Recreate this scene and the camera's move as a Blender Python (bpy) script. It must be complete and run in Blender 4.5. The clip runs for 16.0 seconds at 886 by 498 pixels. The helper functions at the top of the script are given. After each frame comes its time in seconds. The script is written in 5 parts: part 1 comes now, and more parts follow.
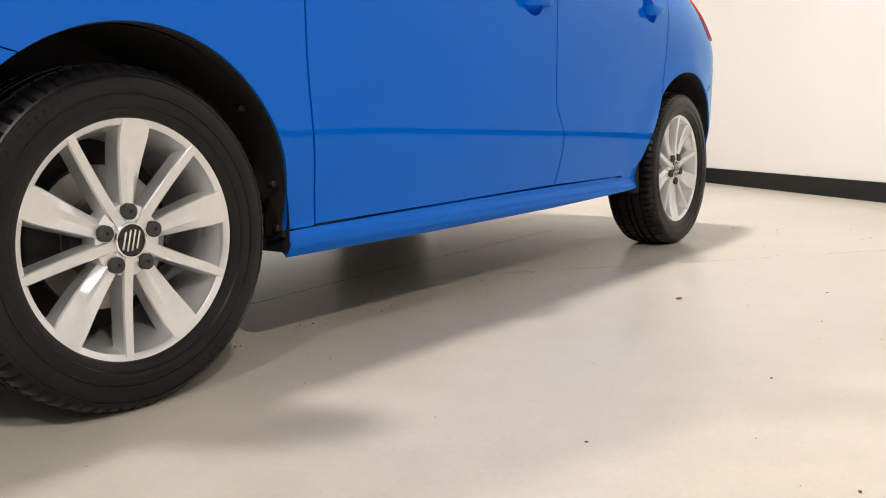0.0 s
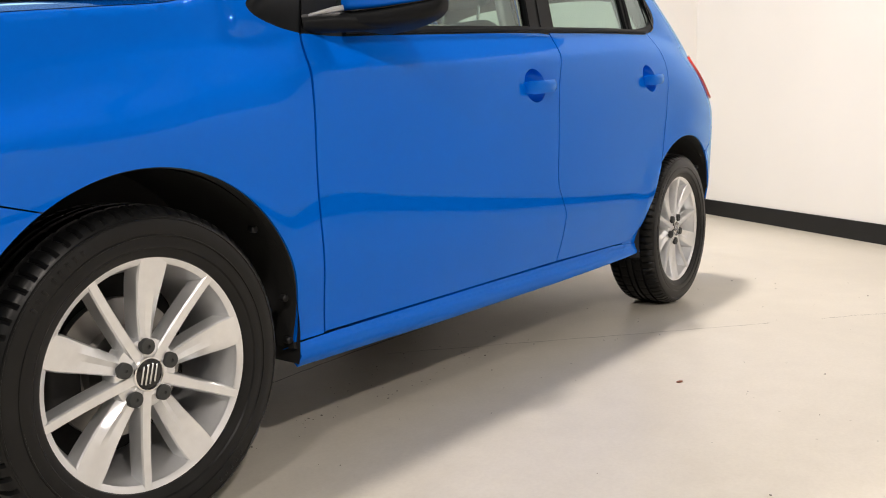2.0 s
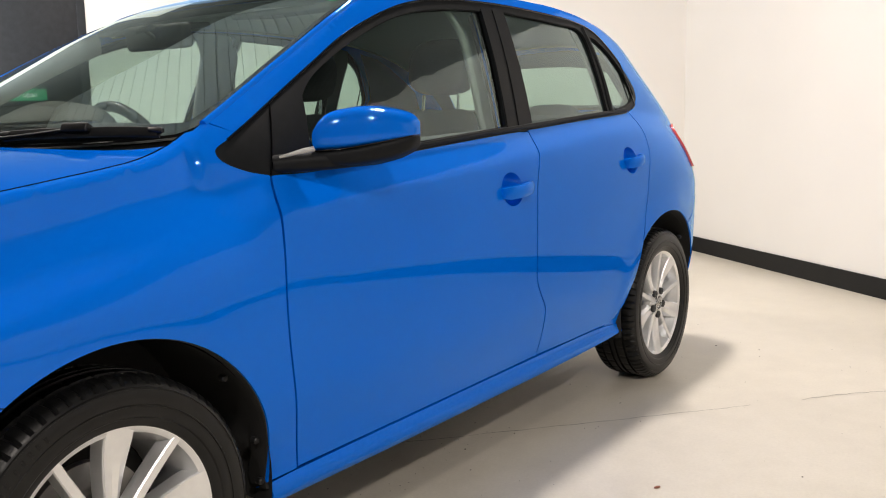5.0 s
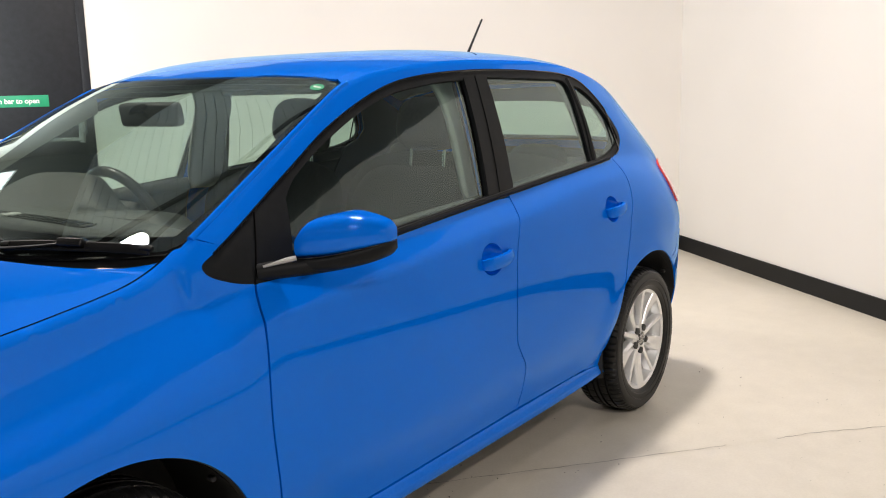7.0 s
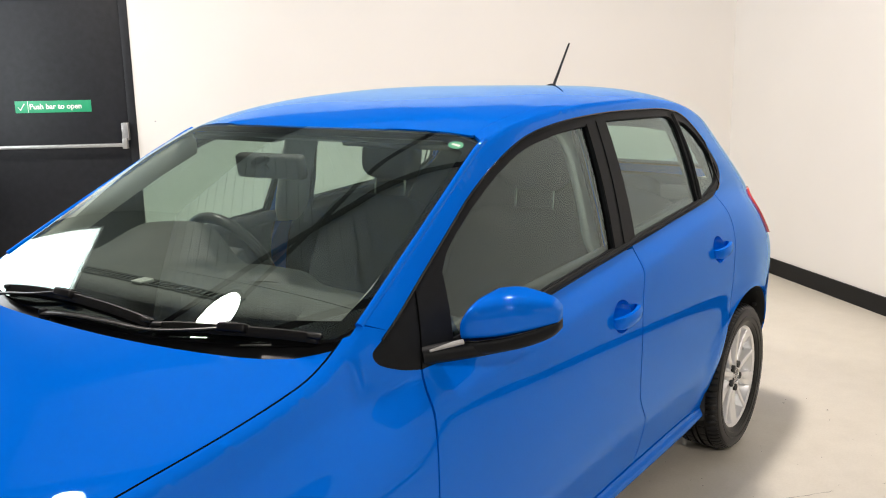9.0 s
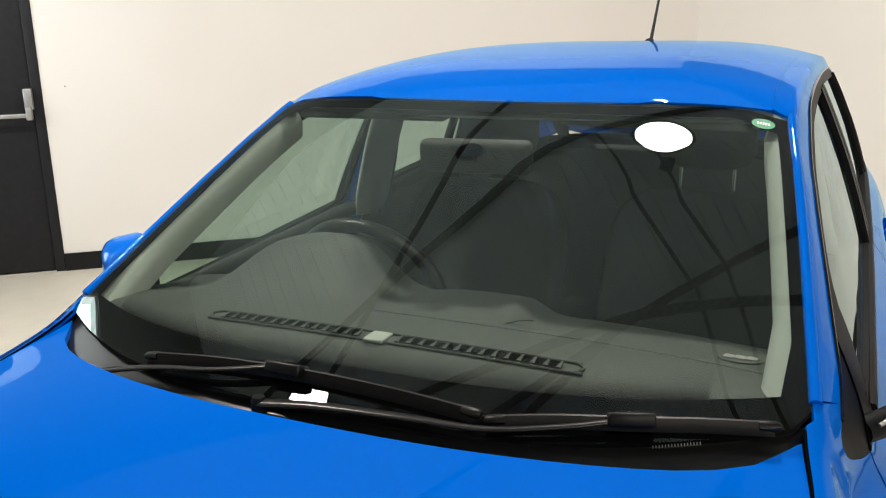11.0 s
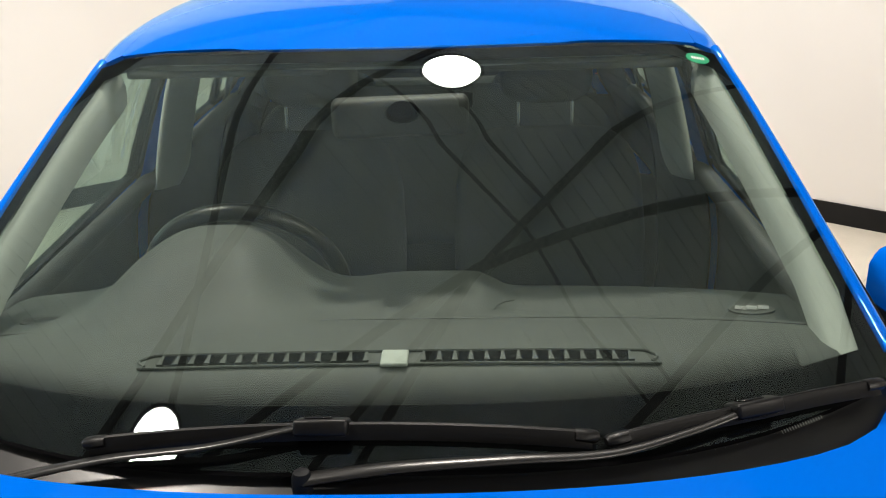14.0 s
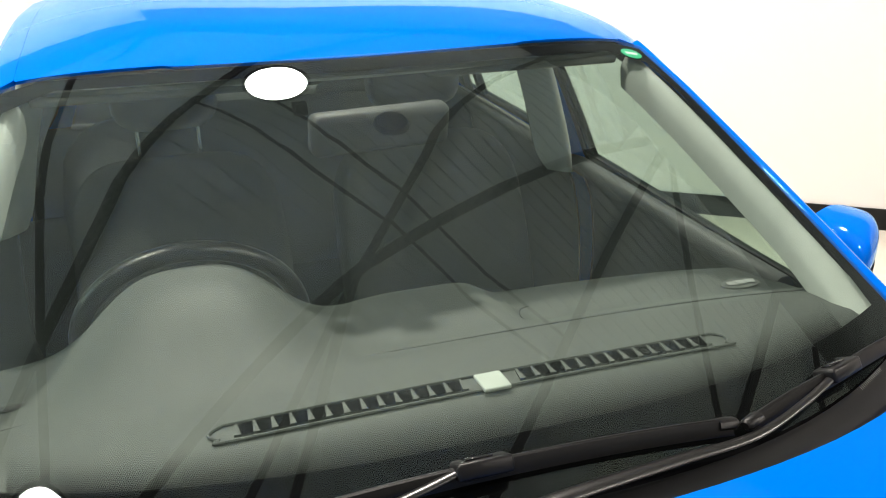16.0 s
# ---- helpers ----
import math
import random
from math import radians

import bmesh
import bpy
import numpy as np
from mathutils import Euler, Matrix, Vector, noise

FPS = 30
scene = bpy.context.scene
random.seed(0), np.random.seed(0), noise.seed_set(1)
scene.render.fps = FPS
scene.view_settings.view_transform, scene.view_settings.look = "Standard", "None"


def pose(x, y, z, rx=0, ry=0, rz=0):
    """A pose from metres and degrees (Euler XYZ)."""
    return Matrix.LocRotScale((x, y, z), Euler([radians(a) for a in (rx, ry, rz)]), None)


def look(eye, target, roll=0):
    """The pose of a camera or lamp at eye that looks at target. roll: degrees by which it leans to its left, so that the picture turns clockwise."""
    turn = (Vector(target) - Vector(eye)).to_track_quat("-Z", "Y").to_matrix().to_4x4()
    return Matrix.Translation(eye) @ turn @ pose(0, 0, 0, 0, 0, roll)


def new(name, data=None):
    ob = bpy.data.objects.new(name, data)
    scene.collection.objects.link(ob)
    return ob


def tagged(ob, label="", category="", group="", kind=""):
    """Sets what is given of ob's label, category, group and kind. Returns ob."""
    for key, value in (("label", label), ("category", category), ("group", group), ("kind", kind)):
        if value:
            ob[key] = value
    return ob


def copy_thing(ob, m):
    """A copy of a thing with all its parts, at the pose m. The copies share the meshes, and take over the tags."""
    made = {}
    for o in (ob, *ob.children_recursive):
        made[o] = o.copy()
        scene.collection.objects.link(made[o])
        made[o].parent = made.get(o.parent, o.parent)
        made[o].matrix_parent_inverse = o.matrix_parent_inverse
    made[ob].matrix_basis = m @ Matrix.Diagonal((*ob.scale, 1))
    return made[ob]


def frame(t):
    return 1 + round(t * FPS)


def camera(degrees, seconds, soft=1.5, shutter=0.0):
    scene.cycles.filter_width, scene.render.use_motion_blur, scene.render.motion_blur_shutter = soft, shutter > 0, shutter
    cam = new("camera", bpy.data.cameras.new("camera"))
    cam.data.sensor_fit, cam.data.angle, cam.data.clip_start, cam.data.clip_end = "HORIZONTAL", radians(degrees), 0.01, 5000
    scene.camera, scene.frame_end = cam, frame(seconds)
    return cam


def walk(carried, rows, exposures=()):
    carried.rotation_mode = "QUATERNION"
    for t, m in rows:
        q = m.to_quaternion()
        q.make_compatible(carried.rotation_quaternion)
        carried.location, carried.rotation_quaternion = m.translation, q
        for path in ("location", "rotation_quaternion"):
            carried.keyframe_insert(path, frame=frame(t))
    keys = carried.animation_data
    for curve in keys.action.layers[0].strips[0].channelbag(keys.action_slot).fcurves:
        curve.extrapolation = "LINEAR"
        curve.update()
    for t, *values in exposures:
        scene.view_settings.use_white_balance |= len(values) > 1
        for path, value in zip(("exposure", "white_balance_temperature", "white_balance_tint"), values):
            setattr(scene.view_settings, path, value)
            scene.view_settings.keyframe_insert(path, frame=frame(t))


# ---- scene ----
cam = camera(53.5, 16.0, 1.05)
EXPOSURES = [(0, 0.17, 6500, 10), (2.5, 0.17, 6500, 10), (5, 0.14, 6500, 10), (7.5, 0.06, 6500, 10), (8.7, 0.03, 6500, 10), (9.3, -0.07, 6500, 9), (9.6, -0.22, 6500, 9), (12, 0.06, 6650, 5), (12.5, 0.16, 6620, 5), (14, 0.13, 6550, 7), (14.8, 0.36, 6500, 7), (16, 0.74, 6500, 8)]
PATH = [
    (0, (-0.895, -2.108, 0.484), (0.7, -0.935, 0.204), -1.0),
    (0.5, (-0.888, -2.107, 0.53), (0.707, -0.933, 0.248), -0.9),
    (1, (-0.897, -2.107, 0.59), (0.698, -0.934, 0.31), -1.0),
    (1.5, (-0.911, -2.117, 0.663), (0.683, -0.941, 0.386), -1.1),
    (2, (-0.914, -2.105, 0.72), (0.684, -0.934, 0.444), -1.1),
    (2.5, (-0.914, -2.105, 0.775), (0.685, -0.936, 0.495), -1.0),
    (3, (-0.91, -2.106, 0.824), (0.69, -0.938, 0.546), -1.2),
    (3.5, (-0.899, -2.11, 0.875), (0.702, -0.944, 0.594), -1.2),
    (4, (-0.884, -2.11, 0.921), (0.718, -0.947, 0.64), -1.2),
    (4.5, (-0.861, -2.117, 0.967), (0.742, -0.955, 0.688), -1.2),
    (5, (-0.848, -2.128, 1.012), (0.755, -0.965, 0.737), -1.2),
    (5.2, (-0.853, -2.136, 1.026), (0.752, -0.972, 0.761), -1.2),
    (7.3, (-0.85, -2.231, 1.383), (0.728, -1.06, 1.007), -1.5),
    (7.5, (-0.863, -2.232, 1.408), (0.712, -1.06, 1.024), -1.6),
    (8, (-0.858, -2.186, 1.465), (0.714, -1.016, 1.067), -1.5),
    (8.5, (-0.886, -2.079, 1.507), (0.687, -0.911, 1.105), -1.3),
    (9, (-0.963, -1.849, 1.545), (0.614, -0.687, 1.14), -1.1),
    (9.5, (-0.999, -1.589, 1.549), (0.576, -0.426, 1.14), -1.2),
    (9.7, (-0.982, -1.449, 1.548), (0.594, -0.29, 1.135), -1.1),
    (11.8, (-0.876, -0.352, 1.582), (0.975, 0.116, 0.984), -1.8),
    (12, (-0.862, -0.273, 1.588), (1.002, 0.104, 0.97), -1.9),
    (12.5, (-0.854, -0.125, 1.611), (1.014, 0.098, 0.932), -1.7),
    (13, (-0.834, -0.085, 1.614), (1.035, 0.092, 0.924), -1.7),
    (13.5, (-0.8, -0.087, 1.607), (1.072, 0.022, 0.911), -2.0),
    (14, (-0.768, -0.1, 1.595), (1.106, -0.042, 0.9), -1.6),
    (14.5, (-0.723, -0.1, 1.585), (1.152, -0.052, 0.89), -1.3),
    (15, (-0.671, -0.051, 1.561), (1.206, -0.036, 0.871), -1.3),
    (15.5, (-0.663, 0.136, 1.577), (1.201, -0.089, 0.888), -1.5),
    (16, (-0.624, 0.375, 1.591), (1.154, -0.224, 0.898), -1.4),
]
walk(cam, [(t, look(eye, target, roll)) for t, eye, target, roll in PATH], EXPOSURES)

# ================= world, light, exposure =================
from mathutils.geometry import delaunay_2d_cdt

world = bpy.data.worlds.new("world")
world.use_nodes = True
world.node_tree.nodes["Background"].inputs[0].default_value = (0.8, 0.85, 0.9, 1)
world.node_tree.nodes["Background"].inputs[1].default_value = 0.02
scene.world = world

# the room: a corner behind the car, walls in the directions A and B from it
CORNER = Vector((6.02, 0.45, 0))
DIR_A = Vector((-0.650, 0.760, 0)).normalized()      # wall with the fire door
DIR_B = Vector((-0.650, -0.760, 0)).normalized()     # long wall beside the car
LEN_A, LEN_B, CEIL = 6.22, 11.0, 4.6


def room(a, b, z=0.0):
    return CORNER + DIR_A * a + DIR_B * b + Vector((0, 0, z))


# two rows of lamps along the walls; the second, unseen, is added fill
LAMPS = [tuple(room(a, b))[:2] for a, b in ((2.37, 3.13), (5.37, 3.23), (2.36, 9.6), (5.35, 9.6))]
LAMP_Z = 4.25
for (lx, ly), watts in zip(LAMPS, (134, 106, 158, 66)):
    lamp = bpy.data.lights.new("lamp_light", "AREA")
    lamp.shape, lamp.size, lamp.energy, lamp.color = "DISK", 0.38, watts, (1.0, 0.905, 0.825)
    o = new("lamp_light", lamp)
    o.location = (lx, ly, LAMP_Z - 0.012)

# ================= materials =================


def material(name):
    m = bpy.data.materials.new(name)
    m.use_nodes = True
    return m, m.node_tree, m.node_tree.nodes["Principled BSDF"]


def noise_node(nt, scale, detail=4.0, rough=0.55, coord="Object"):
    tc = nt.nodes.new("ShaderNodeTexCoord")
    n = nt.nodes.new("ShaderNodeTexNoise")
    n.inputs["Scale"].default_value = scale
    n.inputs["Detail"].default_value = detail
    n.inputs["Roughness"].default_value = rough
    nt.links.new(tc.outputs[coord], n.inputs["Vector"])
    return n


def ramp(nt, fac, stops):
    r = nt.nodes.new("ShaderNodeValToRGB")
    e = r.color_ramp.elements
    while len(e) < len(stops):
        e.new(0.5)
    for el, (p, c) in zip(e, stops):
        el.position, el.color = p, (*c, 1) if len(c) == 3 else c
    nt.links.new(fac, r.inputs[0])
    return r


def bump(nt, bsdf, height, strength, distance=0.002):
    b = nt.nodes.new("ShaderNodeBump")
    b.inputs["Strength"].default_value, b.inputs["Distance"].default_value = strength, distance
    nt.links.new(height, b.inputs["Height"])
    nt.links.new(b.outputs[0], bsdf.inputs["Normal"])
    return b


def plain(name, color, rough=0.5, metal=0.0, grain=0.0, scale=60.0, vary=0.12, coat=0.0):
    m, nt, b = material(name)
    n = noise_node(nt, scale * 0.1 + 2, 3)
    lo = tuple(c * (1 - vary) for c in color)
    hi = tuple(min(1, c * (1 + vary)) for c in color)
    r = ramp(nt, n.outputs["Fac"], [(0.3, lo), (0.7, hi)])
    nt.links.new(r.outputs[0], b.inputs["Base Color"])
    b.inputs["Roughness"].default_value, b.inputs["Metallic"].default_value = rough, metal
    b.inputs["Coat Weight"].default_value = coat
    if grain:
        g = noise_node(nt, scale, 5)
        bump(nt, b, g.outputs["Fac"], grain)
    return m


def gloss_weight(nt, r0, power):
    """How much a clear surface reflects: r0 seen square on, rising towards grazing."""
    lw = nt.nodes.new("ShaderNodeLayerWeight")
    lw.inputs["Blend"].default_value = 0.5
    pw = nt.nodes.new("ShaderNodeMath")
    pw.operation = "POWER"
    pw.inputs[1].default_value = power
    nt.links.new(lw.outputs["Facing"], pw.inputs[0])
    fr = nt.nodes.new("ShaderNodeMath")
    fr.operation = "MULTIPLY_ADD"
    fr.inputs[1].default_value, fr.inputs[2].default_value = 1 - r0, r0
    nt.links.new(pw.outputs[0], fr.inputs[0])
    return fr.outputs[0]


def paint_material():
    """Saturated blue under a clear coat; the coat's gloss follows Fresnel."""
    m = bpy.data.materials.new("blue_paint")
    m.use_nodes = True
    nt = m.node_tree
    nt.nodes.remove(nt.nodes["Principled BSDF"])
    df, gl, mx = (nt.nodes.new(k) for k in ("ShaderNodeBsdfDiffuse", "ShaderNodeBsdfGlossy", "ShaderNodeMixShader"))
    n = noise_node(nt, 1.5, 2)
    r = ramp(nt, n.outputs["Fac"], [(0.3, (0.0002, 0.124, 0.66)), (0.7, (0.0002, 0.133, 0.70))])
    nt.links.new(r.outputs[0], df.inputs["Color"])
    gl.inputs["Color"].default_value = (0.50, 0.77, 0.98, 1)
    gl.inputs["Roughness"].default_value = 0.015
    nt.links.new(gloss_weight(nt, 0.034, 5.0), mx.inputs[0])
    nt.links.new(df.outputs[0], mx.inputs[1])
    nt.links.new(gl.outputs[0], mx.inputs[2])
    nt.links.new(mx.outputs[0], nt.nodes["Material Output"].inputs[0])
    return m


def glass_material(name, tint, ior=1.62, power=3.0):
    m = bpy.data.materials.new(name)
    m.use_nodes = True
    nt = m.node_tree
    nt.nodes.remove(nt.nodes["Principled BSDF"])
    out = nt.nodes["Material Output"]
    tr = nt.nodes.new("ShaderNodeBsdfTransparent")
    tr.inputs[0].default_value = (*tint, 1)
    gl = nt.nodes.new("ShaderNodeBsdfGlossy")
    gl.inputs["Roughness"].default_value = 0.0
    gl.inputs["Color"].default_value = (0.80, 0.94, 0.93, 1)
    mx = nt.nodes.new("ShaderNodeMixShader")
    # both faces of a thin pane
    nt.links.new(gloss_weight(nt, 2 * ((ior - 1) / (ior + 1)) ** 2, power), mx.inputs[0])
    nt.links.new(tr.outputs[0], mx.inputs[1])
    nt.links.new(gl.outputs[0], mx.inputs[2])
    nt.links.new(mx.outputs[0], out.inputs[0])
    return m


def floor_material():
    m, nt, b = material("painted_concrete")
    big = noise_node(nt, 0.9, 5, 0.6)
    mid = noise_node(nt, 9, 6, 0.65)
    r = ramp(nt, big.outputs["Fac"], [(0.2, (0.60, 0.561, 0.484)), (0.55, (0.678, 0.634, 0.553)), (0.8, (0.728, 0.682, 0.597))])
    r2 = ramp(nt, mid.outputs["Fac"], [(0.35, (0.86, 0.85, 0.83)), (0.65, (1, 1, 1))])
    mx = nt.nodes.new("ShaderNodeMix")
    mx.data_type, mx.blend_type = "RGBA", "MULTIPLY"
    mx.inputs["Factor"].default_value = 0.45
    nt.links.new(r.outputs[0], mx.inputs["A"])
    nt.links.new(r2.outputs[0], mx.inputs["B"])
    # fine mineral grain
    fine = noise_node(nt, 95, 3, 0.7)
    rf = ramp(nt, fine.outputs["Fac"], [(0.32, (0.90, 0.895, 0.885)), (0.62, (1.0, 1.0, 1.0))])
    mg = nt.nodes.new("ShaderNodeMix")
    mg.data_type, mg.blend_type = "RGBA", "MULTIPLY"
    mg.inputs["Factor"].default_value = 0.55
    nt.links.new(mx.outputs["Result"], mg.inputs["A"])
    nt.links.new(rf.outputs[0], mg.inputs["B"])
    mx = mg
    # small dark chips
    v = nt.nodes.new("ShaderNodeTexVoronoi")
    v.inputs["Scale"].default_value = 9.0
    tc = nt.nodes.new("ShaderNodeTexCoord")
    nt.links.new(tc.outputs["Object"], v.inputs["Vector"])
    rs = ramp(nt, v.outputs["Distance"], [(0.022, (0.45, 0.42, 0.38)), (0.035, (1, 1, 1))])
    mx2 = nt.nodes.new("ShaderNodeMix")
    mx2.data_type, mx2.blend_type = "RGBA", "MULTIPLY"
    mx2.inputs["Factor"].default_value = 0.55
    nt.links.new(mx.outputs["Result"], mx2.inputs["A"])
    nt.links.new(rs.outputs[0], mx2.inputs["B"])
    nt.links.new(mx2.outputs["Result"], b.inputs["Base Color"])
    rr = ramp(nt, mid.outputs["Fac"], [(0.3, (0.29, 0.29, 0.29)), (0.7, (0.35, 0.35, 0.35))])
    nt.links.new(rr.outputs[0], b.inputs["Roughness"])
    bump(nt, b, mid.outputs["Fac"], 0.02, 0.002)
    return m


def wall_material():
    m, nt, b = material("white_wall_paint")
    big = noise_node(nt, 0.5, 3)
    r = ramp(nt, big.outputs["Fac"], [(0.3, (0.74, 0.715, 0.68)), (0.7, (0.80, 0.775, 0.74))])
    nt.links.new(r.outputs[0], b.inputs["Base Color"])
    b.inputs["Roughness"].default_value = 0.6
    g = noise_node(nt, 140, 4)
    bump(nt, b, g.outputs["Fac"], 0.06, 0.002)
    return m


PAINT = paint_material()
SCREEN = glass_material("windscreen_glass", (0.74, 0.84, 0.77), 1.41)
GLASS = glass_material("side_glass", (0.55, 0.68, 0.62), 1.43, 3.8)


def film_material():
    """A faint dusty film on glass: nearly clear, scattering a little."""
    m = bpy.data.materials.new("dusty_film")
    m.use_nodes = True
    nt = m.node_tree
    nt.nodes.remove(nt.nodes["Principled BSDF"])
    tr, df, mx = (nt.nodes.new(k) for k in ("ShaderNodeBsdfTransparent", "ShaderNodeBsdfDiffuse", "ShaderNodeMixShader"))
    df.inputs[0].default_value = (0.70, 0.80, 0.78, 1)
    n = noise_node(nt, 2.2, 4)
    r = ramp(nt, n.outputs["Fac"], [(0.3, (0.008, 0.008, 0.008)), (0.7, (0.019, 0.019, 0.019))])
    nt.links.new(r.outputs[0], mx.inputs[0])
    nt.links.new(tr.outputs[0], mx.inputs[1])
    nt.links.new(df.outputs[0], mx.inputs[2])
    nt.links.new(mx.outputs[0], nt.nodes["Material Output"].inputs[0])
    return m


FILM = film_material()
FLOOR = floor_material()
WALL = wall_material()
BLACK_TRIM = plain("black_trim_plastic", (0.0075, 0.0085, 0.010), 0.50, 0, 0.08, 400)
FRIT = plain("black_print", (0.004, 0.004, 0.0045), 0.9)
GLOSS_BLACK = plain("gloss_black", (0.006, 0.006, 0.007), 0.12, 0, 0, 60, 0.05)
FRIT.node_tree.nodes["Principled BSDF"].inputs["Specular IOR Level"].default_value = 0.0
RUBBER = plain("tyre_rubber", (0.0065, 0.0068, 0.0072), 0.34, 0, 0.10, 220, 0.25)
SEAL = plain("rubber_seal", (0.01, 0.01, 0.011), 0.5)
ALLOY = plain("silver_alloy_paint", (0.82, 0.83, 0.845), 0.32, 0.78, 0.02, 600, 0.025, 0.2)
CHROME = plain("chrome", (0.8, 0.8, 0.8), 0.08, 1.0, 0, 60, 0.02)
STEEL = plain("brake_steel", (0.30, 0.29, 0.28), 0.4, 0.9, 0.1, 120)
COWL = plain("scuttle_plastic", (0.009, 0.0093, 0.0095), 0.30, 0, 0.05, 300)
HOUSING = plain("dark_mirror_plastic", (0.020, 0.021, 0.0215), 0.6, 0, 0.05, 300)
LEATHER = plain("black_leather", (0.008, 0.008, 0.0085), 0.36, 0, 0.1, 300)
ARM = plain("satin_wiper_arm", (0.010, 0.010, 0.010), 0.30, 0, 0.03, 300)
ARM.node_tree.nodes["Principled BSDF"].inputs["Specular IOR Level"].default_value = 0.6
WIPER = plain("satin_black_rubber", (0.004, 0.004, 0.0043), 0.42, 0, 0.04, 300)
LINER = plain("wheel_arch_liner", (0.014, 0.014, 0.014), 0.85, 0, 0.25, 150)
for m_, lv in ((RUBBER, 0.26), (BLACK_TRIM, 0.13), (WIPER, 0.28)):
    m_.node_tree.nodes["Principled BSDF"].inputs["Specular IOR Level"].default_value = lv
DASH = plain("dashboard_soft_plastic", (0.052, 0.058, 0.055), 0.66, 0, 0.025, 500, 0.06)
CABIN = plain("dark_cabin_plastic", (0.034, 0.037, 0.038), 0.6, 0, 0.03, 400)


def fabric_material():
    """Dark cloth with a woven pattern of small squares."""
    m, nt, b = material("dark_seat_fabric")
    tc = nt.nodes.new("ShaderNodeTexCoord")
    ck = nt.nodes.new("ShaderNodeTexChecker")
    ck.inputs["Scale"].default_value = 74.0
    ck.inputs["Color1"].default_value = (0.085, 0.090, 0.090, 1)
    ck.inputs["Color2"].default_value = (0.020, 0.023, 0.024, 1)
    nt.links.new(tc.outputs["Object"], ck.inputs["Vector"])
    n = noise_node(nt, 9, 3)
    r = ramp(nt, n.outputs["Fac"], [(0.38, (0.038, 0.043, 0.045)), (0.62, (0.046, 0.052, 0.054))])
    mx = nt.nodes.new("ShaderNodeMix")
    mx.data_type = "RGBA"
    mx.inputs["Factor"].default_value = 0.14
    nt.links.new(r.outputs[0], mx.inputs["A"])
    nt.links.new(ck.outputs["Color"], mx.inputs["B"])
    nt.links.new(mx.outputs["Result"], b.inputs["Base Color"])
    b.inputs["Roughness"].default_value = 0.95
    b.inputs["Specular IOR Level"].default_value = 0.2
    g = noise_node(nt, 700, 4)
    bump(nt, b, g.outputs["Fac"], 0.05)
    return m


FABRIC = fabric_material()
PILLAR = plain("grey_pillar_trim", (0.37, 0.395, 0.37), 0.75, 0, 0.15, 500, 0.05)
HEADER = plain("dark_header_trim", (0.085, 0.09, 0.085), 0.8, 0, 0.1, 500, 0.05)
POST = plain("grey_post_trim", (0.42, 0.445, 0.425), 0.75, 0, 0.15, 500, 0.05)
SKIRT = plain("black_skirting", (0.010, 0.010, 0.010), 0.5, 0, 0.05, 80)
SKIRT.node_tree.nodes["Principled BSDF"].inputs["Specular IOR Level"].default_value = 0.2
CLAD = plain("grey_wall_cladding", (0.115, 0.120, 0.118), 0.55, 0, 0.03, 60, 0.12)
DOORPAINT = plain("charcoal_door_paint", (0.0145, 0.0152, 0.0182), 0.5, 0, 0.05, 200, 0.15)
DOORPAINT.node_tree.nodes["Principled BSDF"].inputs["Specular IOR Level"].default_value = 0.22
METAL_GREY = plain("grey_metal", (0.40, 0.40, 0.40), 0.4, 0.6, 0.03, 200)
CEILING = plain("dark_roof_sheet", (0.47, 0.51, 0.51), 0.6, 0.0, 0.0, 30, 0.10)
BEAM = plain("dark_steel_beam", (0.022, 0.022, 0.024), 0.55, 0.2, 0.05, 40)
RED = plain("red_lamp_lens", (0.72, 0.07, 0.04), 0.12, 0, 0, 60, 0.05, 1.0)
GREEN = plain("green_sticker", (0.015, 0.30, 0.14), 0.45)
MARK = plain("faded_marking", (0.16, 0.17, 0.16), 0.6)
WHITE = plain("white_print", (0.80, 0.80, 0.78), 0.5)
DAYLIGHT, nt_, b_ = material("daylight")
b_.inputs["Base Color"].default_value = (0.8, 0.8, 0.8, 1)
b_.inputs["Emission Color"].default_value = (0.90, 0.97, 1.0, 1)
b_.inputs["Emission Strength"].default_value = 5.5

LENS, nt_, b_ = material("lamp_lens")
b_.inputs["Base Color"].default_value = (0.8, 0.8, 0.8, 1)
b_.inputs["Emission Color"].default_value = (1.0, 0.905, 0.825, 1)
b_.inputs["Emission Strength"].default_value = 34.0

# ================= mesh helpers =================


def part(name, mesh, mat, parent=None, label=""):
    """One mesh object; mesh is a bmesh or a mesh."""
    if isinstance(mesh, bmesh.types.BMesh):
        me = bpy.data.meshes.new(name)
        mesh.to_mesh(me)
        mesh.free()
    else:
        me = mesh
    if not me.materials:
        me.materials.append(mat)
    o = new(name, me)
    if parent is not None:
        o.parent = parent
    if label:
        o["label"] = label
    return o


def smooth(bm, angle=40):
    a = radians(angle)
    for f in bm.faces:
        f.smooth = True
    for e in bm.edges:
        e.smooth = len(e.link_faces) == 2 and e.calc_face_angle(0) < a
    return bm


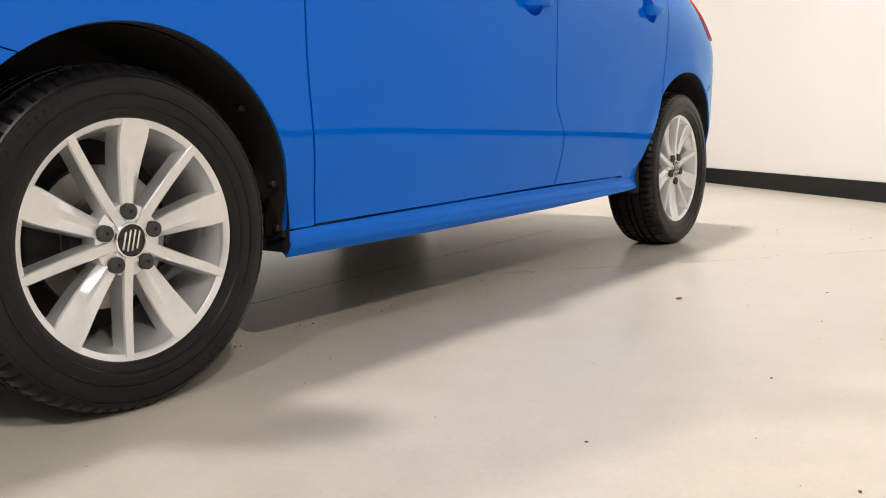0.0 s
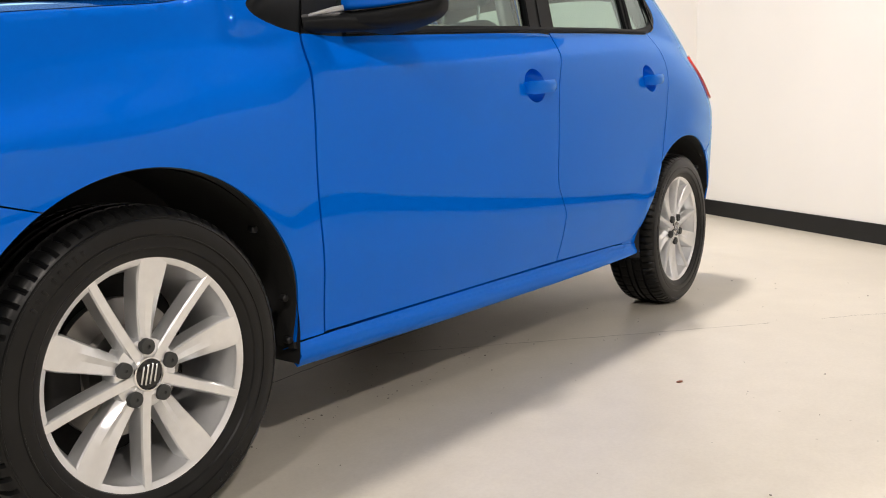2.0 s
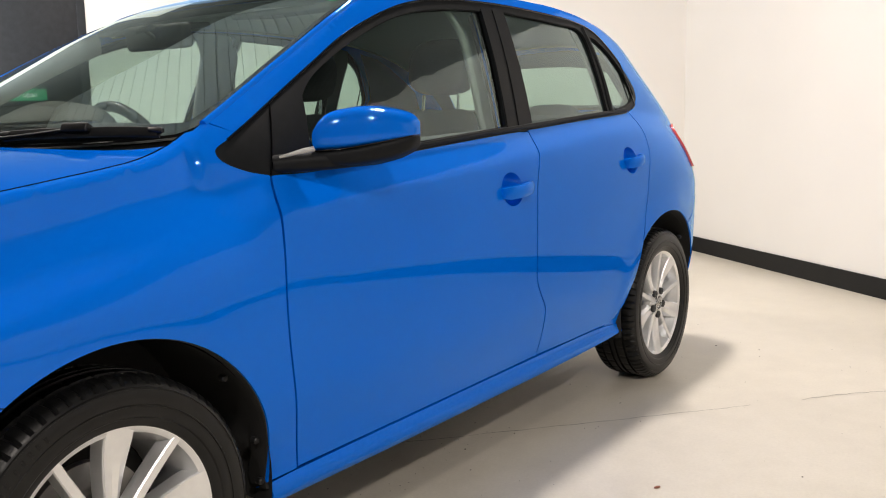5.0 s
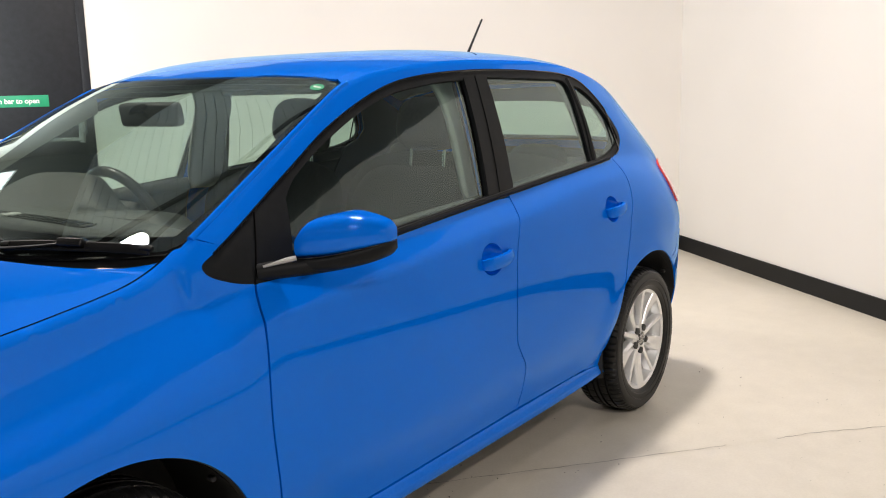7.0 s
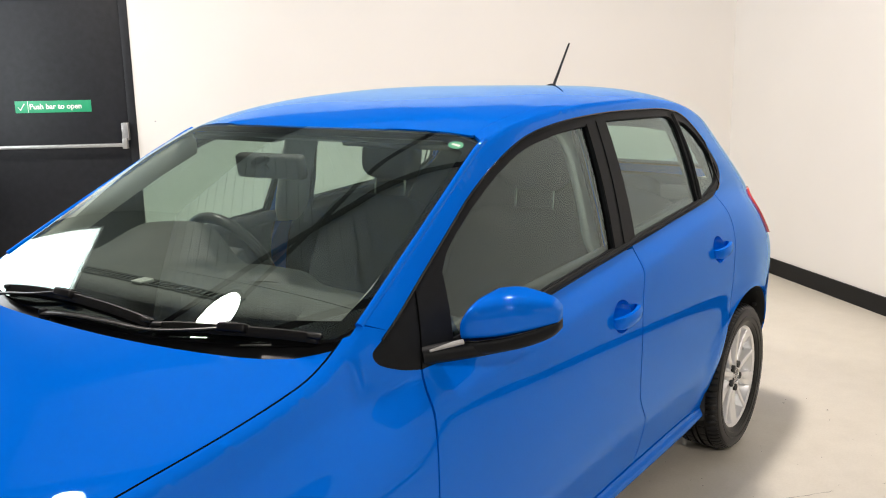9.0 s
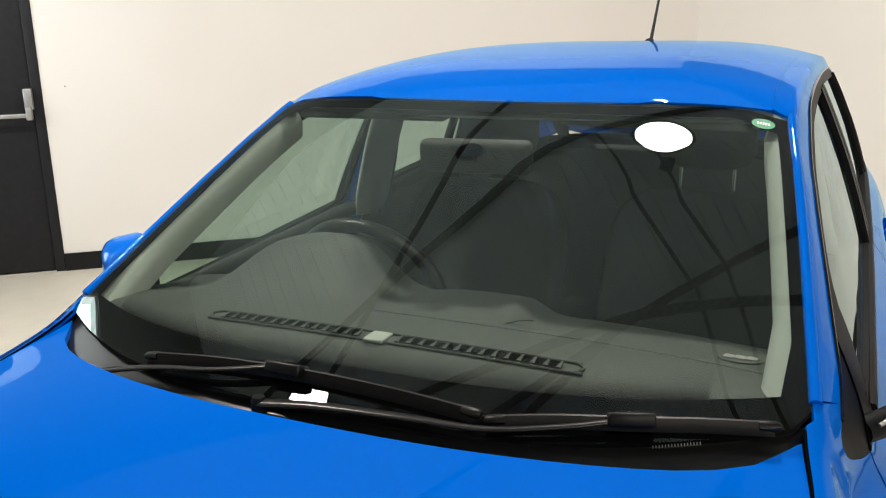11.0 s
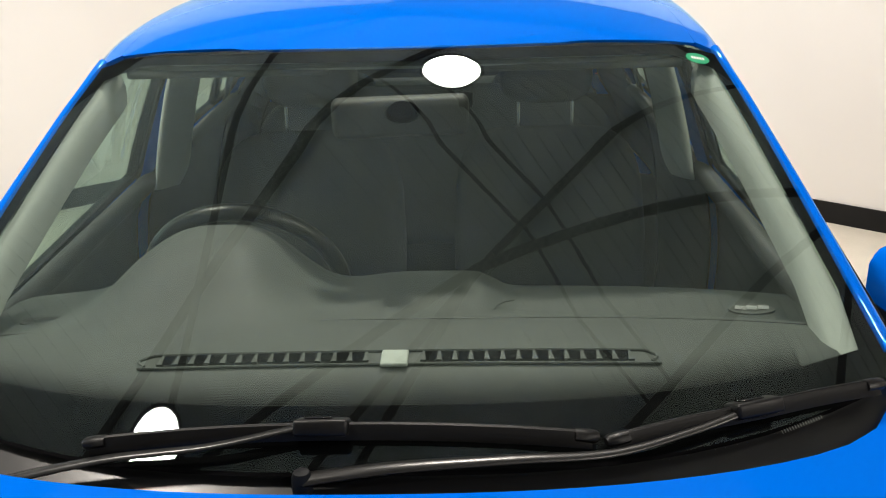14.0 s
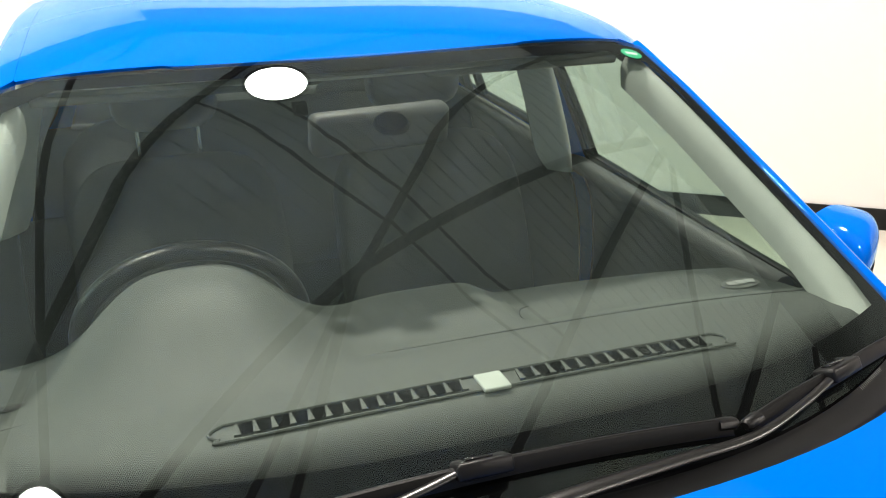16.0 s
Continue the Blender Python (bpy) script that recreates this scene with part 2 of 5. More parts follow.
def box(x0, y0, z0, x1, y1, z1, bev=0.0, seg=2, bm=None):
    own = bmesh.new()
    bmesh.ops.create_cube(own, size=1)
    for v in own.verts:
        v.co = Vector(((x0 + x1) / 2 + v.co.x * (x1 - x0), (y0 + y1) / 2 + v.co.y * (y1 - y0), (z0 + z1) / 2 + v.co.z * (z1 - z0)))
    if bev:
        bmesh.ops.bevel(own, geom=own.edges[:], offset=bev, segments=seg, profile=0.5, affect="EDGES")
        smooth(own, 50)
    return join(bm, own)


def join(bm, own):
    if bm is None:
        return own
    me = bpy.data.meshes.new("tmp")
    own.to_mesh(me)
    own.free()
    bm.from_mesh(me)
    bpy.data.meshes.remove(me)
    return bm


def revolve(profile, n=64, axis="y", a0=0.0, a1=360.0, close=False):
    """Profile of (radius, along); turned round the axis."""
    bm = bmesh.new()
    full = abs(a1 - a0) >= 359.9
    rings = []
    for i in range(n if full else n + 1):
        a = radians(a0 + (a1 - a0) * i / n)
        ring = []
        for r, s in profile:
            c = (r * math.cos(a), s, r * math.sin(a)) if axis == "y" else (r * math.cos(a), r * math.sin(a), s)
            ring.append(bm.verts.new(c))
        rings.append(ring)
    k = len(profile)
    for i in range(n):
        p, q = rings[i], rings[(i + 1) % len(rings)]
        for j in range(k if close else k - 1):
            bm.faces.new((p[j], p[(j + 1) % k], q[(j + 1) % k], q[j]))
    bmesh.ops.recalc_face_normals(bm, faces=bm.faces[:])
    return smooth(bm, 35)


def tube(points, radius, n=10, closed=False, flat=1.0):
    """A swept round bar along points; radius may be a list."""
    bm = bmesh.new()
    pts = [Vector(p) for p in points]
    rings = []
    m = len(pts)
    up = Vector((0.0, 0.0, 1.0))
    for i, p in enumerate(pts):
        d = (pts[(i + 1) % m] - pts[i - 1]) if closed else (pts[min(i + 1, m - 1)] - pts[max(i - 1, 0)])
        d.normalize()
        s = d.cross(up)
        if s.length < 1e-3:
            s = d.cross(Vector((1, 0, 0)))
        s.normalize()
        t = s.cross(d)
        r = radius[i] if isinstance(radius, (list, tuple)) else radius
        rings.append([bm.verts.new(p + s * r * math.cos(2 * math.pi * k / n) + t * r * flat * math.sin(2 * math.pi * k / n)) for k in range(n)])
    for i in range(m if closed else m - 1):
        a, b = rings[i], rings[(i + 1) % m]
        for k in range(n):
            bm.faces.new((a[k], a[(k + 1) % n], b[(k + 1) % n], b[k]))
    if not closed:
        bm.faces.new(rings[0][::-1])
        bm.faces.new(rings[-1])
    bmesh.ops.recalc_face_normals(bm, faces=bm.faces[:])
    return smooth(bm, 50)


def moved(bm, m):
    bm.transform(m)
    return bm


def empty(name, label, category, group="", kind=""):
    o = new(name)
    o.empty_display_size = 0.1
    return tagged(o, label, category, group, kind)


def curve(pts):
    """Smooth monotone interpolation through (x, value) points."""
    xs = np.array([p[0] for p in pts], float)
    ys = np.array([p[1] for p in pts], float)
    h = np.diff(xs)
    d = np.diff(ys) / h
    m = np.zeros(len(xs))
    m[0], m[-1] = d[0], d[-1]
    for i in range(1, len(xs) - 1):
        if d[i - 1] * d[i] > 0:
            w1, w2 = 2 * h[i] + h[i - 1], h[i] + 2 * h[i - 1]
            m[i] = (w1 + w2) / (w1 / d[i - 1] + w2 / d[i])

    def f(x):
        x = min(max(x, xs[0]), xs[-1])
        i = min(int(np.searchsorted(xs, x, side="right")) - 1, len(h) - 1)
        t = (x - xs[i]) / h[i]
        return float((2 * t**3 - 3 * t**2 + 1) * ys[i] + (t**3 - 2 * t**2 + t) * h[i] * m[i]
                     + (-2 * t**3 + 3 * t**2) * ys[i + 1] + (t**3 - t**2) * h[i] * m[i + 1])
    return f

# ================= the room =================
def wall_slab(a0, b0, a1, b1, z0, z1, thick, name, mat, label, category):
    """An upright slab between two plan points given along the walls; thick grows away from the room."""
    p, q = room(a0, b0), room(a1, b1)
    d = (q - p).normalized()
    n = Vector((-d.y, d.x, 0)) * thick
    bm = bmesh.new()
    vs = [bm.verts.new(v) for v in (p, q, q + n, p + n)]
    ws = [bm.verts.new(v.co + Vector((0, 0, z1 - z0))) for v in vs]
    for v in vs + ws:
        v.co.z += z0
    bm.faces.new(vs[::-1]), bm.faces.new(ws)
    for i in range(4):
        j = (i + 1) % 4
        bm.faces.new((vs[i], vs[j], ws[j], ws[i]))
    bmesh.ops.recalc_face_normals(bm, faces=bm.faces[:])
    o = part(name, bm, mat)
    return tagged(o, label, category, "", "structure")


bm = bmesh.new()
fl = [room(-0.3, -0.3), room(LEN_A + 0.3, -0.3), room(LEN_A + 0.3, LEN_B + 0.3), room(-0.3, LEN_B + 0.3)]
bm.faces.new([bm.verts.new(v) for v in fl])
r = bmesh.ops.extrude_face_region(bm, geom=bm.faces[:])
for v in r["geom"]:
    if isinstance(v, bmesh.types.BMVert):
        v.co.z -= 0.2
bmesh.ops.recalc_face_normals(bm, faces=bm.faces[:])
tagged(part("floor", bm, FLOOR), "pale painted concrete floor with small chips and scuffs", "floor", "", "structure")

# fire door opening in wall A, given as distances along the wall
DA0, DA1, DTOP = 4.58, 5.85, 2.14
T = -0.2
wall_slab(0, 0, DA0, 0, 0, 3.2, T, "wall_north_1", WALL, "plain white painted wall with warm light", "wall")
wall_slab(DA1, 0, LEN_A, 0, 0, 2.35, T, "wall_north_2", WALL, "plain white painted wall beside the fire door", "wall")
wall_slab(DA0, 0, DA1, 0, DTOP, 2.35, T, "wall_north_3", WALL, "white painted wall above the fire door", "wall")
wall_slab(0, 0, DA0, 0, 3.2, CEIL, T, "wall_north_4", CLAD, "dark grey upper wall cladding", "wall")
wall_slab(DA0, 0, LEN_A, 0, 2.35, CEIL, T, "wall_north_5", CLAD, "dark grey upper wall cladding above the fire door", "wall")
wall_slab(0, 0, 0, LEN_B, 0, 2.75, -T, "wall_east_1", WALL, "plain white painted wall with black skirting", "wall")
wall_slab(0, 0, 0, LEN_B, 2.75, CEIL, -T, "wall_east_2", CLAD, "dark grey upper wall cladding", "wall")
# bright glazed opening in the west wall, next to the corner
WB0, WB1, WZ0, WZ1 = 0.44, 1.95, 1.0, 3.05
wall_slab(LEN_A, 0, LEN_A, WB0, 0, CEIL, T, "wall_west_1", CLAD, "grey clad wall beside the window", "wall")
wall_slab(LEN_A, WB1, LEN_A, LEN_B, 0, CEIL, T, "wall_west_2", CLAD, "grey clad wall beside the window", "wall")
wall_slab(LEN_A, WB0, LEN_A, WB1, 0, WZ0, T, "wall_west_3", CLAD, "grey clad wall below the window", "wall")
wall_slab(LEN_A, WB0, LEN_A, WB1, WZ1, CEIL, T, "wall_west_4", CLAD, "grey clad wall above the window", "wall")
wall_slab(LEN_A + 0.09, WB0 - 0.02, LEN_A + 0.09, WB1 + 0.02, WZ0 - 0.02, WZ1 + 0.02, -0.02, "backdrop", DAYLIGHT, "plain white daylight outside the window", "daylight")
wall_slab(0, LEN_B, LEN_A, LEN_B, 0, CEIL, -T, "wall_south", CLAD, "dark grey clad wall", "wall")
SK, SKH = 0.012, 0.115
wall_slab(0, SK, DA0, SK, 0, SKH, -SK + 0.001, "skirting_1", SKIRT, "black painted skirting board on the white wall", "skirting")
wall_slab(DA1, SK, LEN_A, SK, 0, SKH, -SK + 0.001, "skirting_2", SKIRT, "black painted skirting board on the white wall", "skirting")
wall_slab(SK, SK, SK, LEN_B, 0, SKH, SK - 0.001, "skirting_3", SKIRT, "black painted skirting board on the white wall", "skirting")
wall_slab(LEN_A - SK, 0, LEN_A - SK, LEN_B, 0, SKH, -SK + 0.001, "skirting_4", SKIRT, "black painted skirting board", "skirting")
wall_slab(0, LEN_B - SK, LEN_A, LEN_B - SK, 0, SKH, SK - 0.001, "skirting_5", SKIRT, "black painted skirting board", "skirting")

# ceiling: ribbed sheet
bm = bmesh.new()
prof = []
w = 0.0
while w < LEN_A:
    prof += [(w, 0.0), (w + 0.0985, 0.0), (w + 0.1015, 0.017), (w + 0.1130, 0.017)]
    w += 0.116
rows = [[bm.verts.new(room(a, b, CEIL + h)) for a, h in prof] for b in (-0.2, LEN_B + 0.2)]
for i in range(len(prof) - 1):
    bm.faces.new((rows[0][i], rows[0][i + 1], rows[1][i + 1], rows[1][i]))
ceiling = part("ceiling", bm, CEILING)
tagged(ceiling, "dark grey ribbed metal roof sheeting", "ceiling", "", "structure")

# ================= the car: surfaces =================
# crown line of the body (fender top, A-pillar, roof edge, C-pillar): half width and height along the car
yC = curve([(-0.80, 0.50), (-0.70, 0.60), (-0.5, 0.675), (-0.3, 0.705), (0, 0.722), (0.15, 0.715), (0.28, 0.694), (0.4, 0.676), (0.6, 0.645),
            (0.8, 0.612), (0.95, 0.588), (1.15, 0.580), (1.5, 0.580), (1.9, 0.580), (2.3, 0.580), (2.6, 0.580), (2.85, 0.580), (3.02, 0.575)])
zC = curve([(-0.80, 0.66), (-0.70, 0.745), (-0.5, 0.835), (-0.3, 0.885), (0, 0.932), (0.15, 0.955), (0.24, 0.980), (0.32, 1.020), (0.5, 1.118), (0.7, 1.226), (0.85, 1.305),
            (0.95, 1.352), (1.08, 1.386), (1.3, 1.410), (1.6, 1.424), (1.9, 1.424), (2.1, 1.414), (2.3, 1.388), (2.5, 1.335), (2.7, 1.235), (2.85, 1.142), (3.02, 1.02)])
z0 = curve([(-0.80, 0.70), (-0.70, 0.785), (-0.5, 0.88), (-0.3, 0.935), (0, 0.985), (0.06, 0.992), (0.13, 1.008), (0.4, 1.147), (0.65, 1.274), (0.78, 1.338), (0.865, 1.378),
            (0.95, 1.411), (1.1, 1.444), (1.35, 1.465), (1.7, 1.476), (2.1, 1.468), (2.4, 1.445), (2.66, 1.402), (2.74, 1.33), (2.9, 1.15), (3.02, 1.02)])
plan = curve([(-0.82, 0.62), (-0.75, 0.74), (-0.6, 0.88), (-0.45, 0.955), (-0.3, 0.988), (0, 1.0), (0.4, 0.992), (1.0, 0.995), (2.2, 0.995), (2.5, 1.0), (2.7, 0.985), (2.85, 0.955),
              (2.95, 0.915), (3.02, 0.87)])
yB = curve([(-0.80, 0.52), (-0.5, 0.70), (-0.2, 0.735), (0.1, 0.737), (0.3, 0.727), (0.45, 0.757), (1.0, 0.753), (1.5, 0.745), (2.0, 0.727), (2.3, 0.715), (2.6, 0.705), (2.85, 0.680), (3.02, 0.635)])
zB_line = curve([(-0.80, 0.60), (-0.3, 0.80), (0.1, 0.875), (0.45, 0.912), (0.9, 0.948), (1.5, 0.996), (2.3, 1.058), (2.6, 1.04), (2.85, 0.99), (3.02, 0.93)])


def side_y(x, z):
    """Half width of the body side at a place along it and a height."""
    top = zC(x)
    zb = min(zB_line(x), top - 0.03)
    p = plan(x)
    yb = yB(x)
    zc = zb - 0.068
    yc = yb + (0.046 if x > 0.3 else 0.046 - 0.02 * min(1.0, (0.3 - x) / 0.5))
    zc_ = max(zc, 0.62)
    keys = [(0.15, 0.735 * p), (0.205, 0.752 * p), (0.232, 0.778 * p), (0.258, 0.782 * p), (0.272, 0.772 * p), (0.30, 0.776 * p), (0.36, 0.790 * p), (0.42, 0.8050 * p), (0.455, 0.8116 * p)]
    # the flank widens up to its fullest line, then bows in to the shoulder crease
    zp = min(0.695 + 0.03 * min(max(x - 1.0, 0.0), 1.0), zc_ - 0.05)
    ym = 0.8225 * p
    keys += [(0.50 + (zp - 0.50) * f, ym - 0.0078 * p * (1 - f) ** 1.35) for f in (0.0, 0.2, 0.4, 0.6, 0.8)]
    keys += [(zp + (zc_ - zp) * f, ym + (yc - ym) * f * f) for f in (0.0, 0.17, 0.33, 0.5, 0.67, 0.83, 1.0)]
    keys += [(max(zb, 0.64), yb)]
    if top - zb > 0.10:
        keys += [(zb + (top - zb) * f, yb + (yC(x) - yb) * f + 0.013 * math.sin(math.pi * f)) for f in (0.25, 0.5, 0.75)]
    keys += [(top, yC(x))]
    zs = [k[0] for k in keys]
    ys = [k[1] for k in keys]
    # creases stay crisp, the rest is rounded
    r = min(max(0.6 * min(abs(z - zc), abs(z - 0.455) + 0.056, abs(z - zb)), 0.014), 0.032, max(0.0, (top - z) * 0.9))
    if z < 0.30:
        r = 0.004
    y = float(sum(np.interp([z - r, z - r / 2, z, z + r / 2, z + r], zs, ys) * (1, 2, 2, 2, 1)) / 8)
    # flared arches, hollowed just ahead of and above them
    for wx, k, rr in ((0.004, 0.003, 0.364), (2.47, 0.007, 0.372)):
        d = math.hypot(x - wx, z - 0.297) - rr
        if d < 0.30 and 0.27 < z < zc:
            y += k * (math.exp(-(d / 0.06) ** 2) - (0.35 if wx < 1 else 0.0) * math.exp(-((d - 0.16) / 0.10) ** 2) * min(1.0, max(0.0, (z - 0.42) / 0.15))) * min(1.0, (z - 0.27) / 0.10, (zc - z) / 0.10)
    return y


def top_z(x, y):
    q = min(abs(y) / yC(x), 1.0)
    e = 2.6 if 0.13 < x < 0.9 else 3.0 + 0.7 * min(1.0, max(0.0, (x - 1.0) / 0.3))
    return zC(x) + (z0(x) - zC(x)) * (1 - q**e)


# middle line of the windscreen: nearly straight, then rolling over towards the roof
screen_line = curve([(0.0, 0.945), (0.13, 1.013), (0.4, 1.151), (0.65, 1.278)]
                    + [(x, 1.0125 + 0.511 * (x - 0.13) - 0.235 * max(0.0, x - 0.739) ** 2) for x in (0.70, 0.739, 0.77, 0.80, 0.83, 0.86, 0.89, 0.92, 0.95, 1.0)])


def screen_z(x, y):
    """The windscreen: a straight rake, bowed across, a little more towards the scuttle."""
    f = min(max((0.70 - x) / 0.50, 0.0), 1.0)
    return screen_line(x) - 0.175 * y * y - 0.03 * f * f * (3 - 2 * f) * (y * y - y**4 / 0.9)


def F_screen(x, y, drop=0.0):
    return Vector((x, y, screen_z(x, y) - drop))


bonnet_mid = curve([(-0.80, 0.70), (-0.70, 0.785), (-0.5, 0.88), (-0.3, 0.935), (0, 0.985), (0.12, 0.999), (0.28, 1.012)])
bonnet_rim = curve([(-0.80, 0.66), (-0.70, 0.745), (-0.5, 0.835), (-0.3, 0.885), (0, 0.932), (0.15, 0.955), (0.24, 0.974), (0.30, 0.992)])


def F_bonnet(x, y):
    q = min(abs(y) / yC(min(x, 0.1)), 1.0)
    return Vector((x, y, bonnet_rim(x) + (bonnet_mid(x) - bonnet_rim(x)) * (1 - q**2.6)))


def F_side(x, z, inset=0.0):
    return Vector((x, -(side_y(x, z) - inset), z))


def F_top(x, y, drop=0.0):
    return Vector((x, y, top_z(x, y) - drop))


def inside(p, poly):
    x, y = p
    c = False
    n = len(poly)
    for i in range(n):
        x1, y1 = poly[i]
        x2, y2 = poly[i - 1]
        if (y1 > y) != (y2 > y) and x < (x2 - x1) * (y - y1) / (y2 - y1) + x1:
            c = not c
    return c


def dense(poly, step):
    step = max(step, 0.0301)
    out = []
    n = len(poly)
    for i in range(n):
        a, b = Vector(poly[i]), Vector(poly[(i + 1) % n])
        k = max(1, int(math.ceil((b - a).length / step)))
        out += [tuple(a.lerp(b, j / k)) for j in range(k)]
    return out


def soft(pts, n=6, closed=False):
    """A rounded line through points (Catmull-Rom)."""
    out = []
    m = len(pts)
    P = [Vector(p) for p in pts]
    for i in range(m if closed else m - 1):
        p1, p2 = P[i], P[(i + 1) % m]
        p0 = P[i - 1] if (i > 0 or closed) else p1
        p3 = P[(i + 2) % m] if (i + 2 < m or closed) else p2
        for j in range(n):
            t = j / n
            out.append(tuple(0.5 * ((2 * p1) + (p2 - p0) * t + (2 * p0 - 5 * p1 + 4 * p2 - p3) * t * t + (3 * p1 - p0 - 3 * p2 + p3) * t**3)))
    if not closed:
        out.append(tuple(P[-1]))
    return out


def patch(poly, field, step, holes=(), keep=False, guides=()):
    """Triangles that fill a 2D outline, lifted onto a surface: points, normals, faces."""
    b = poly if keep else dense(poly, step)
    pts = list(b)
    edges = [(i, (i + 1) % len(b)) for i in range(len(b))]
    hs = []
    for h in holes:
        hd = dense(h, step * 0.6)
        hs.append(hd)
        o = len(pts)
        pts += hd
        edges += [(o + i, o + (i + 1) % len(hd)) for i in range(len(hd))]
    pts += list(guides)
    rim = np.array(pts)
    us, vs = rim[:, 0], rim[:, 1]
    for i, u in enumerate(np.arange(us.min() + step * 0.37, us.max(), step)):
        for v in np.arange(vs.min() + step * (0.31 + 0.5 * (i % 2)), vs.max(), step):
            if np.min((us - u) ** 2 + (vs - v) ** 2) > (0.45 * step) ** 2 and inside((u, v), b) and not any(inside((u, v), h) for h in hs):
                pts.append((float(u), float(v)))
    res = delaunay_2d_cdt([Vector(p) for p in pts], edges, [], 0, 1e-6)
    uv = [tuple(p) for p in res[0]]
    tris = []
    for f in res[2]:
        c = (sum(uv[i][0] for i in f) / len(f), sum(uv[i][1] for i in f) / len(f))
        if inside(c, b) and not any(inside(c, h) for h in hs):
            tris.append(list(f))
    P = [field(*p) for p in uv]
    N = []
    for (u, v), p in zip(uv, P):
        d = 0.007
        n = (field(u + d, v) - field(u - d, v)).cross(field(u, v + d) - field(u, v - d))
        N.append(n.normalized())
    return P, N, tris


def panel(name, pieces, mat, parent=None, label="", flange=0.022, mirror=False, step=0.03):
    """A body panel from one or more patches, with returned edges. out: a rough outward direction at a point."""
    verts, normals, faces, index = [], [], [], {}
    for poly, field, kw in pieces:
        P, N, tris = patch(poly, field, kw.get("step", step), kw.get("holes", ()), kw.get("keep", False), kw.get("guides", ()))
        ids = []
        for p, n in zip(P, N):
            if n.dot(kw["out"]) < 0:
                n = -n
            k = (round(p.x, 4), round(p.y, 4), round(p.z, 4))
            if k not in index:
                index[k] = len(verts)
                verts.append(p)
                normals.append(n.copy())
            else:
                normals[index[k]] += n
            ids.append(index[k])
        for t in tris:
            f = [ids[i] for i in t]
            if len(set(f)) < 3:
                continue
            fn = (verts[f[1]] - verts[f[0]]).cross(verts[f[2]] - verts[f[0]])
            faces.append(f if fn.dot(kw["out"]) > 0 else f[::-1])
    normals = [n.normalized() for n in normals]
    nv = len(verts)
    if flange:
        count = {}
        for f in faces:
            for i in range(len(f)):
                e = (f[i], f[(i + 1) % len(f)])
                count[tuple(sorted(e))] = count.get(tuple(sorted(e)), []) + [e]
        low, lip = {}, {}
        for es in list(count.values()):
            if len(es) == 1:
                i, j = es[0]
                for k in (i, j):
                    if k not in low:
                        lip[k] = len(verts)
                        verts.append(verts[k].copy())
                        normals.append(normals[k])
                        low[k] = len(verts)
                        verts.append(verts[k] - normals[k] * flange)
                        normals.append(normals[k])
                faces.append([lip[j], lip[i], low[i], low[j]])
    if mirror:
        verts = [Vector((v.x, -v.y, v.z)) for v in verts]
        normals = [Vector((n.x, -n.y, n.z)) for n in normals]
        faces = [f[::-1] for f in faces]
    me = bpy.data.meshes.new(name)
    me.from_pydata([tuple(v) for v in verts], [], faces)
    me.update()
    for p in me.polygons:
        p.use_smooth = True
    me.validate()
    cn = []
    for p in me.polygons:
        for li in p.loop_indices:
            vi = me.loops[li].vertex_index
            cn.append(tuple(normals[vi]) if all(v < nv for v in p.vertices) else tuple(p.normal))
    me.normals_split_custom_set(cn)
    return part(name, me, mat, parent, label)


OUT_SIDE = Vector((0, -1, 0.12))
OUT_TOP = Vector((-0.05, 0, 1))


def crown_pts(x0, x1, step=0.025):
    n = max(2, int(abs(x1 - x0) / step))
    return [x0 + (x1 - x0) * i / n for i in range(n + 1)]


def arc(cx, cz, r, a0, a1, n=40):
    return [(cx + r * math.cos(radians(a0 + (a1 - a0) * i / n)), cz + r * math.sin(radians(a0 + (a1 - a0) * i / n))) for i in range(n + 1)]


G = 0.0027   # half of a shut line
RF, RR = 0.364, 0.372
HUB = 0.297

# shut lines in the side view, x and z
door_front = soft([(0.460, 0.276), (0.440, 0.38), (0.424, 0.475), (0.409, 0.60), (0.405, 0.70), (0.411, 0.80), (0.419, 0.865), (0.434, 0.918)])
door_mid = soft([(1.503, 0.292), (1.512, 0.36), (1.508, 0.42), (1.500, 0.452), (1.470, 0.495), (1.442, 0.545), (1.436, 0.62), (1.436, 0.735), (1.452, 0.83), (1.488, 0.905), (1.500, 0.94), (1.507, 0.997)])
door_rear = soft([(1.98, 0.294), (2.06, 0.305), (2.115, 0.345), (2.150, 0.405), (2.188, 0.478), (2.220, 0.580), (2.243, 0.673), (2.281, 0.80), (2.325, 0.88), (2.345, 0.95), (2.335, 1.01), (2.305, 1.060)])
# outer edge of the black window surround
win_low = soft([(0.434, 0.919), (0.55, 0.920), (0.675, 0.931), (0.906, 0.950), (1.2, 0.974), (1.507, 0.996), (1.9, 1.024), (2.22, 1.044), (2.305, 1.051)])
win_back = soft([(2.305, 1.051), (2.38, 1.073), (2.43, 1.102), (2.448, 1.132), (2.437, 1.174), (2.36, 1.273), (2.262, 1.347), (2.145, 1.376), (1.95, 1.389), (1.58, 1.393), (1.27, 1.376), (1.062, 1.338), (0.834, 1.252), (0.671, 1.167), (0.498, 1.072), (0.36, 0.995)])
win_tip = soft([(0.36, 0.995), (0.325, 0.975), (0.335, 0.951), (0.385, 0.929), (0.434, 0.919)])


def off(line, dx, dz=0.0):
    return [(x + dx, z + dz) for x, z in line]


car = empty("car", "bright blue five-door hatchback with silver alloy wheels, parked on pale concrete", "car")

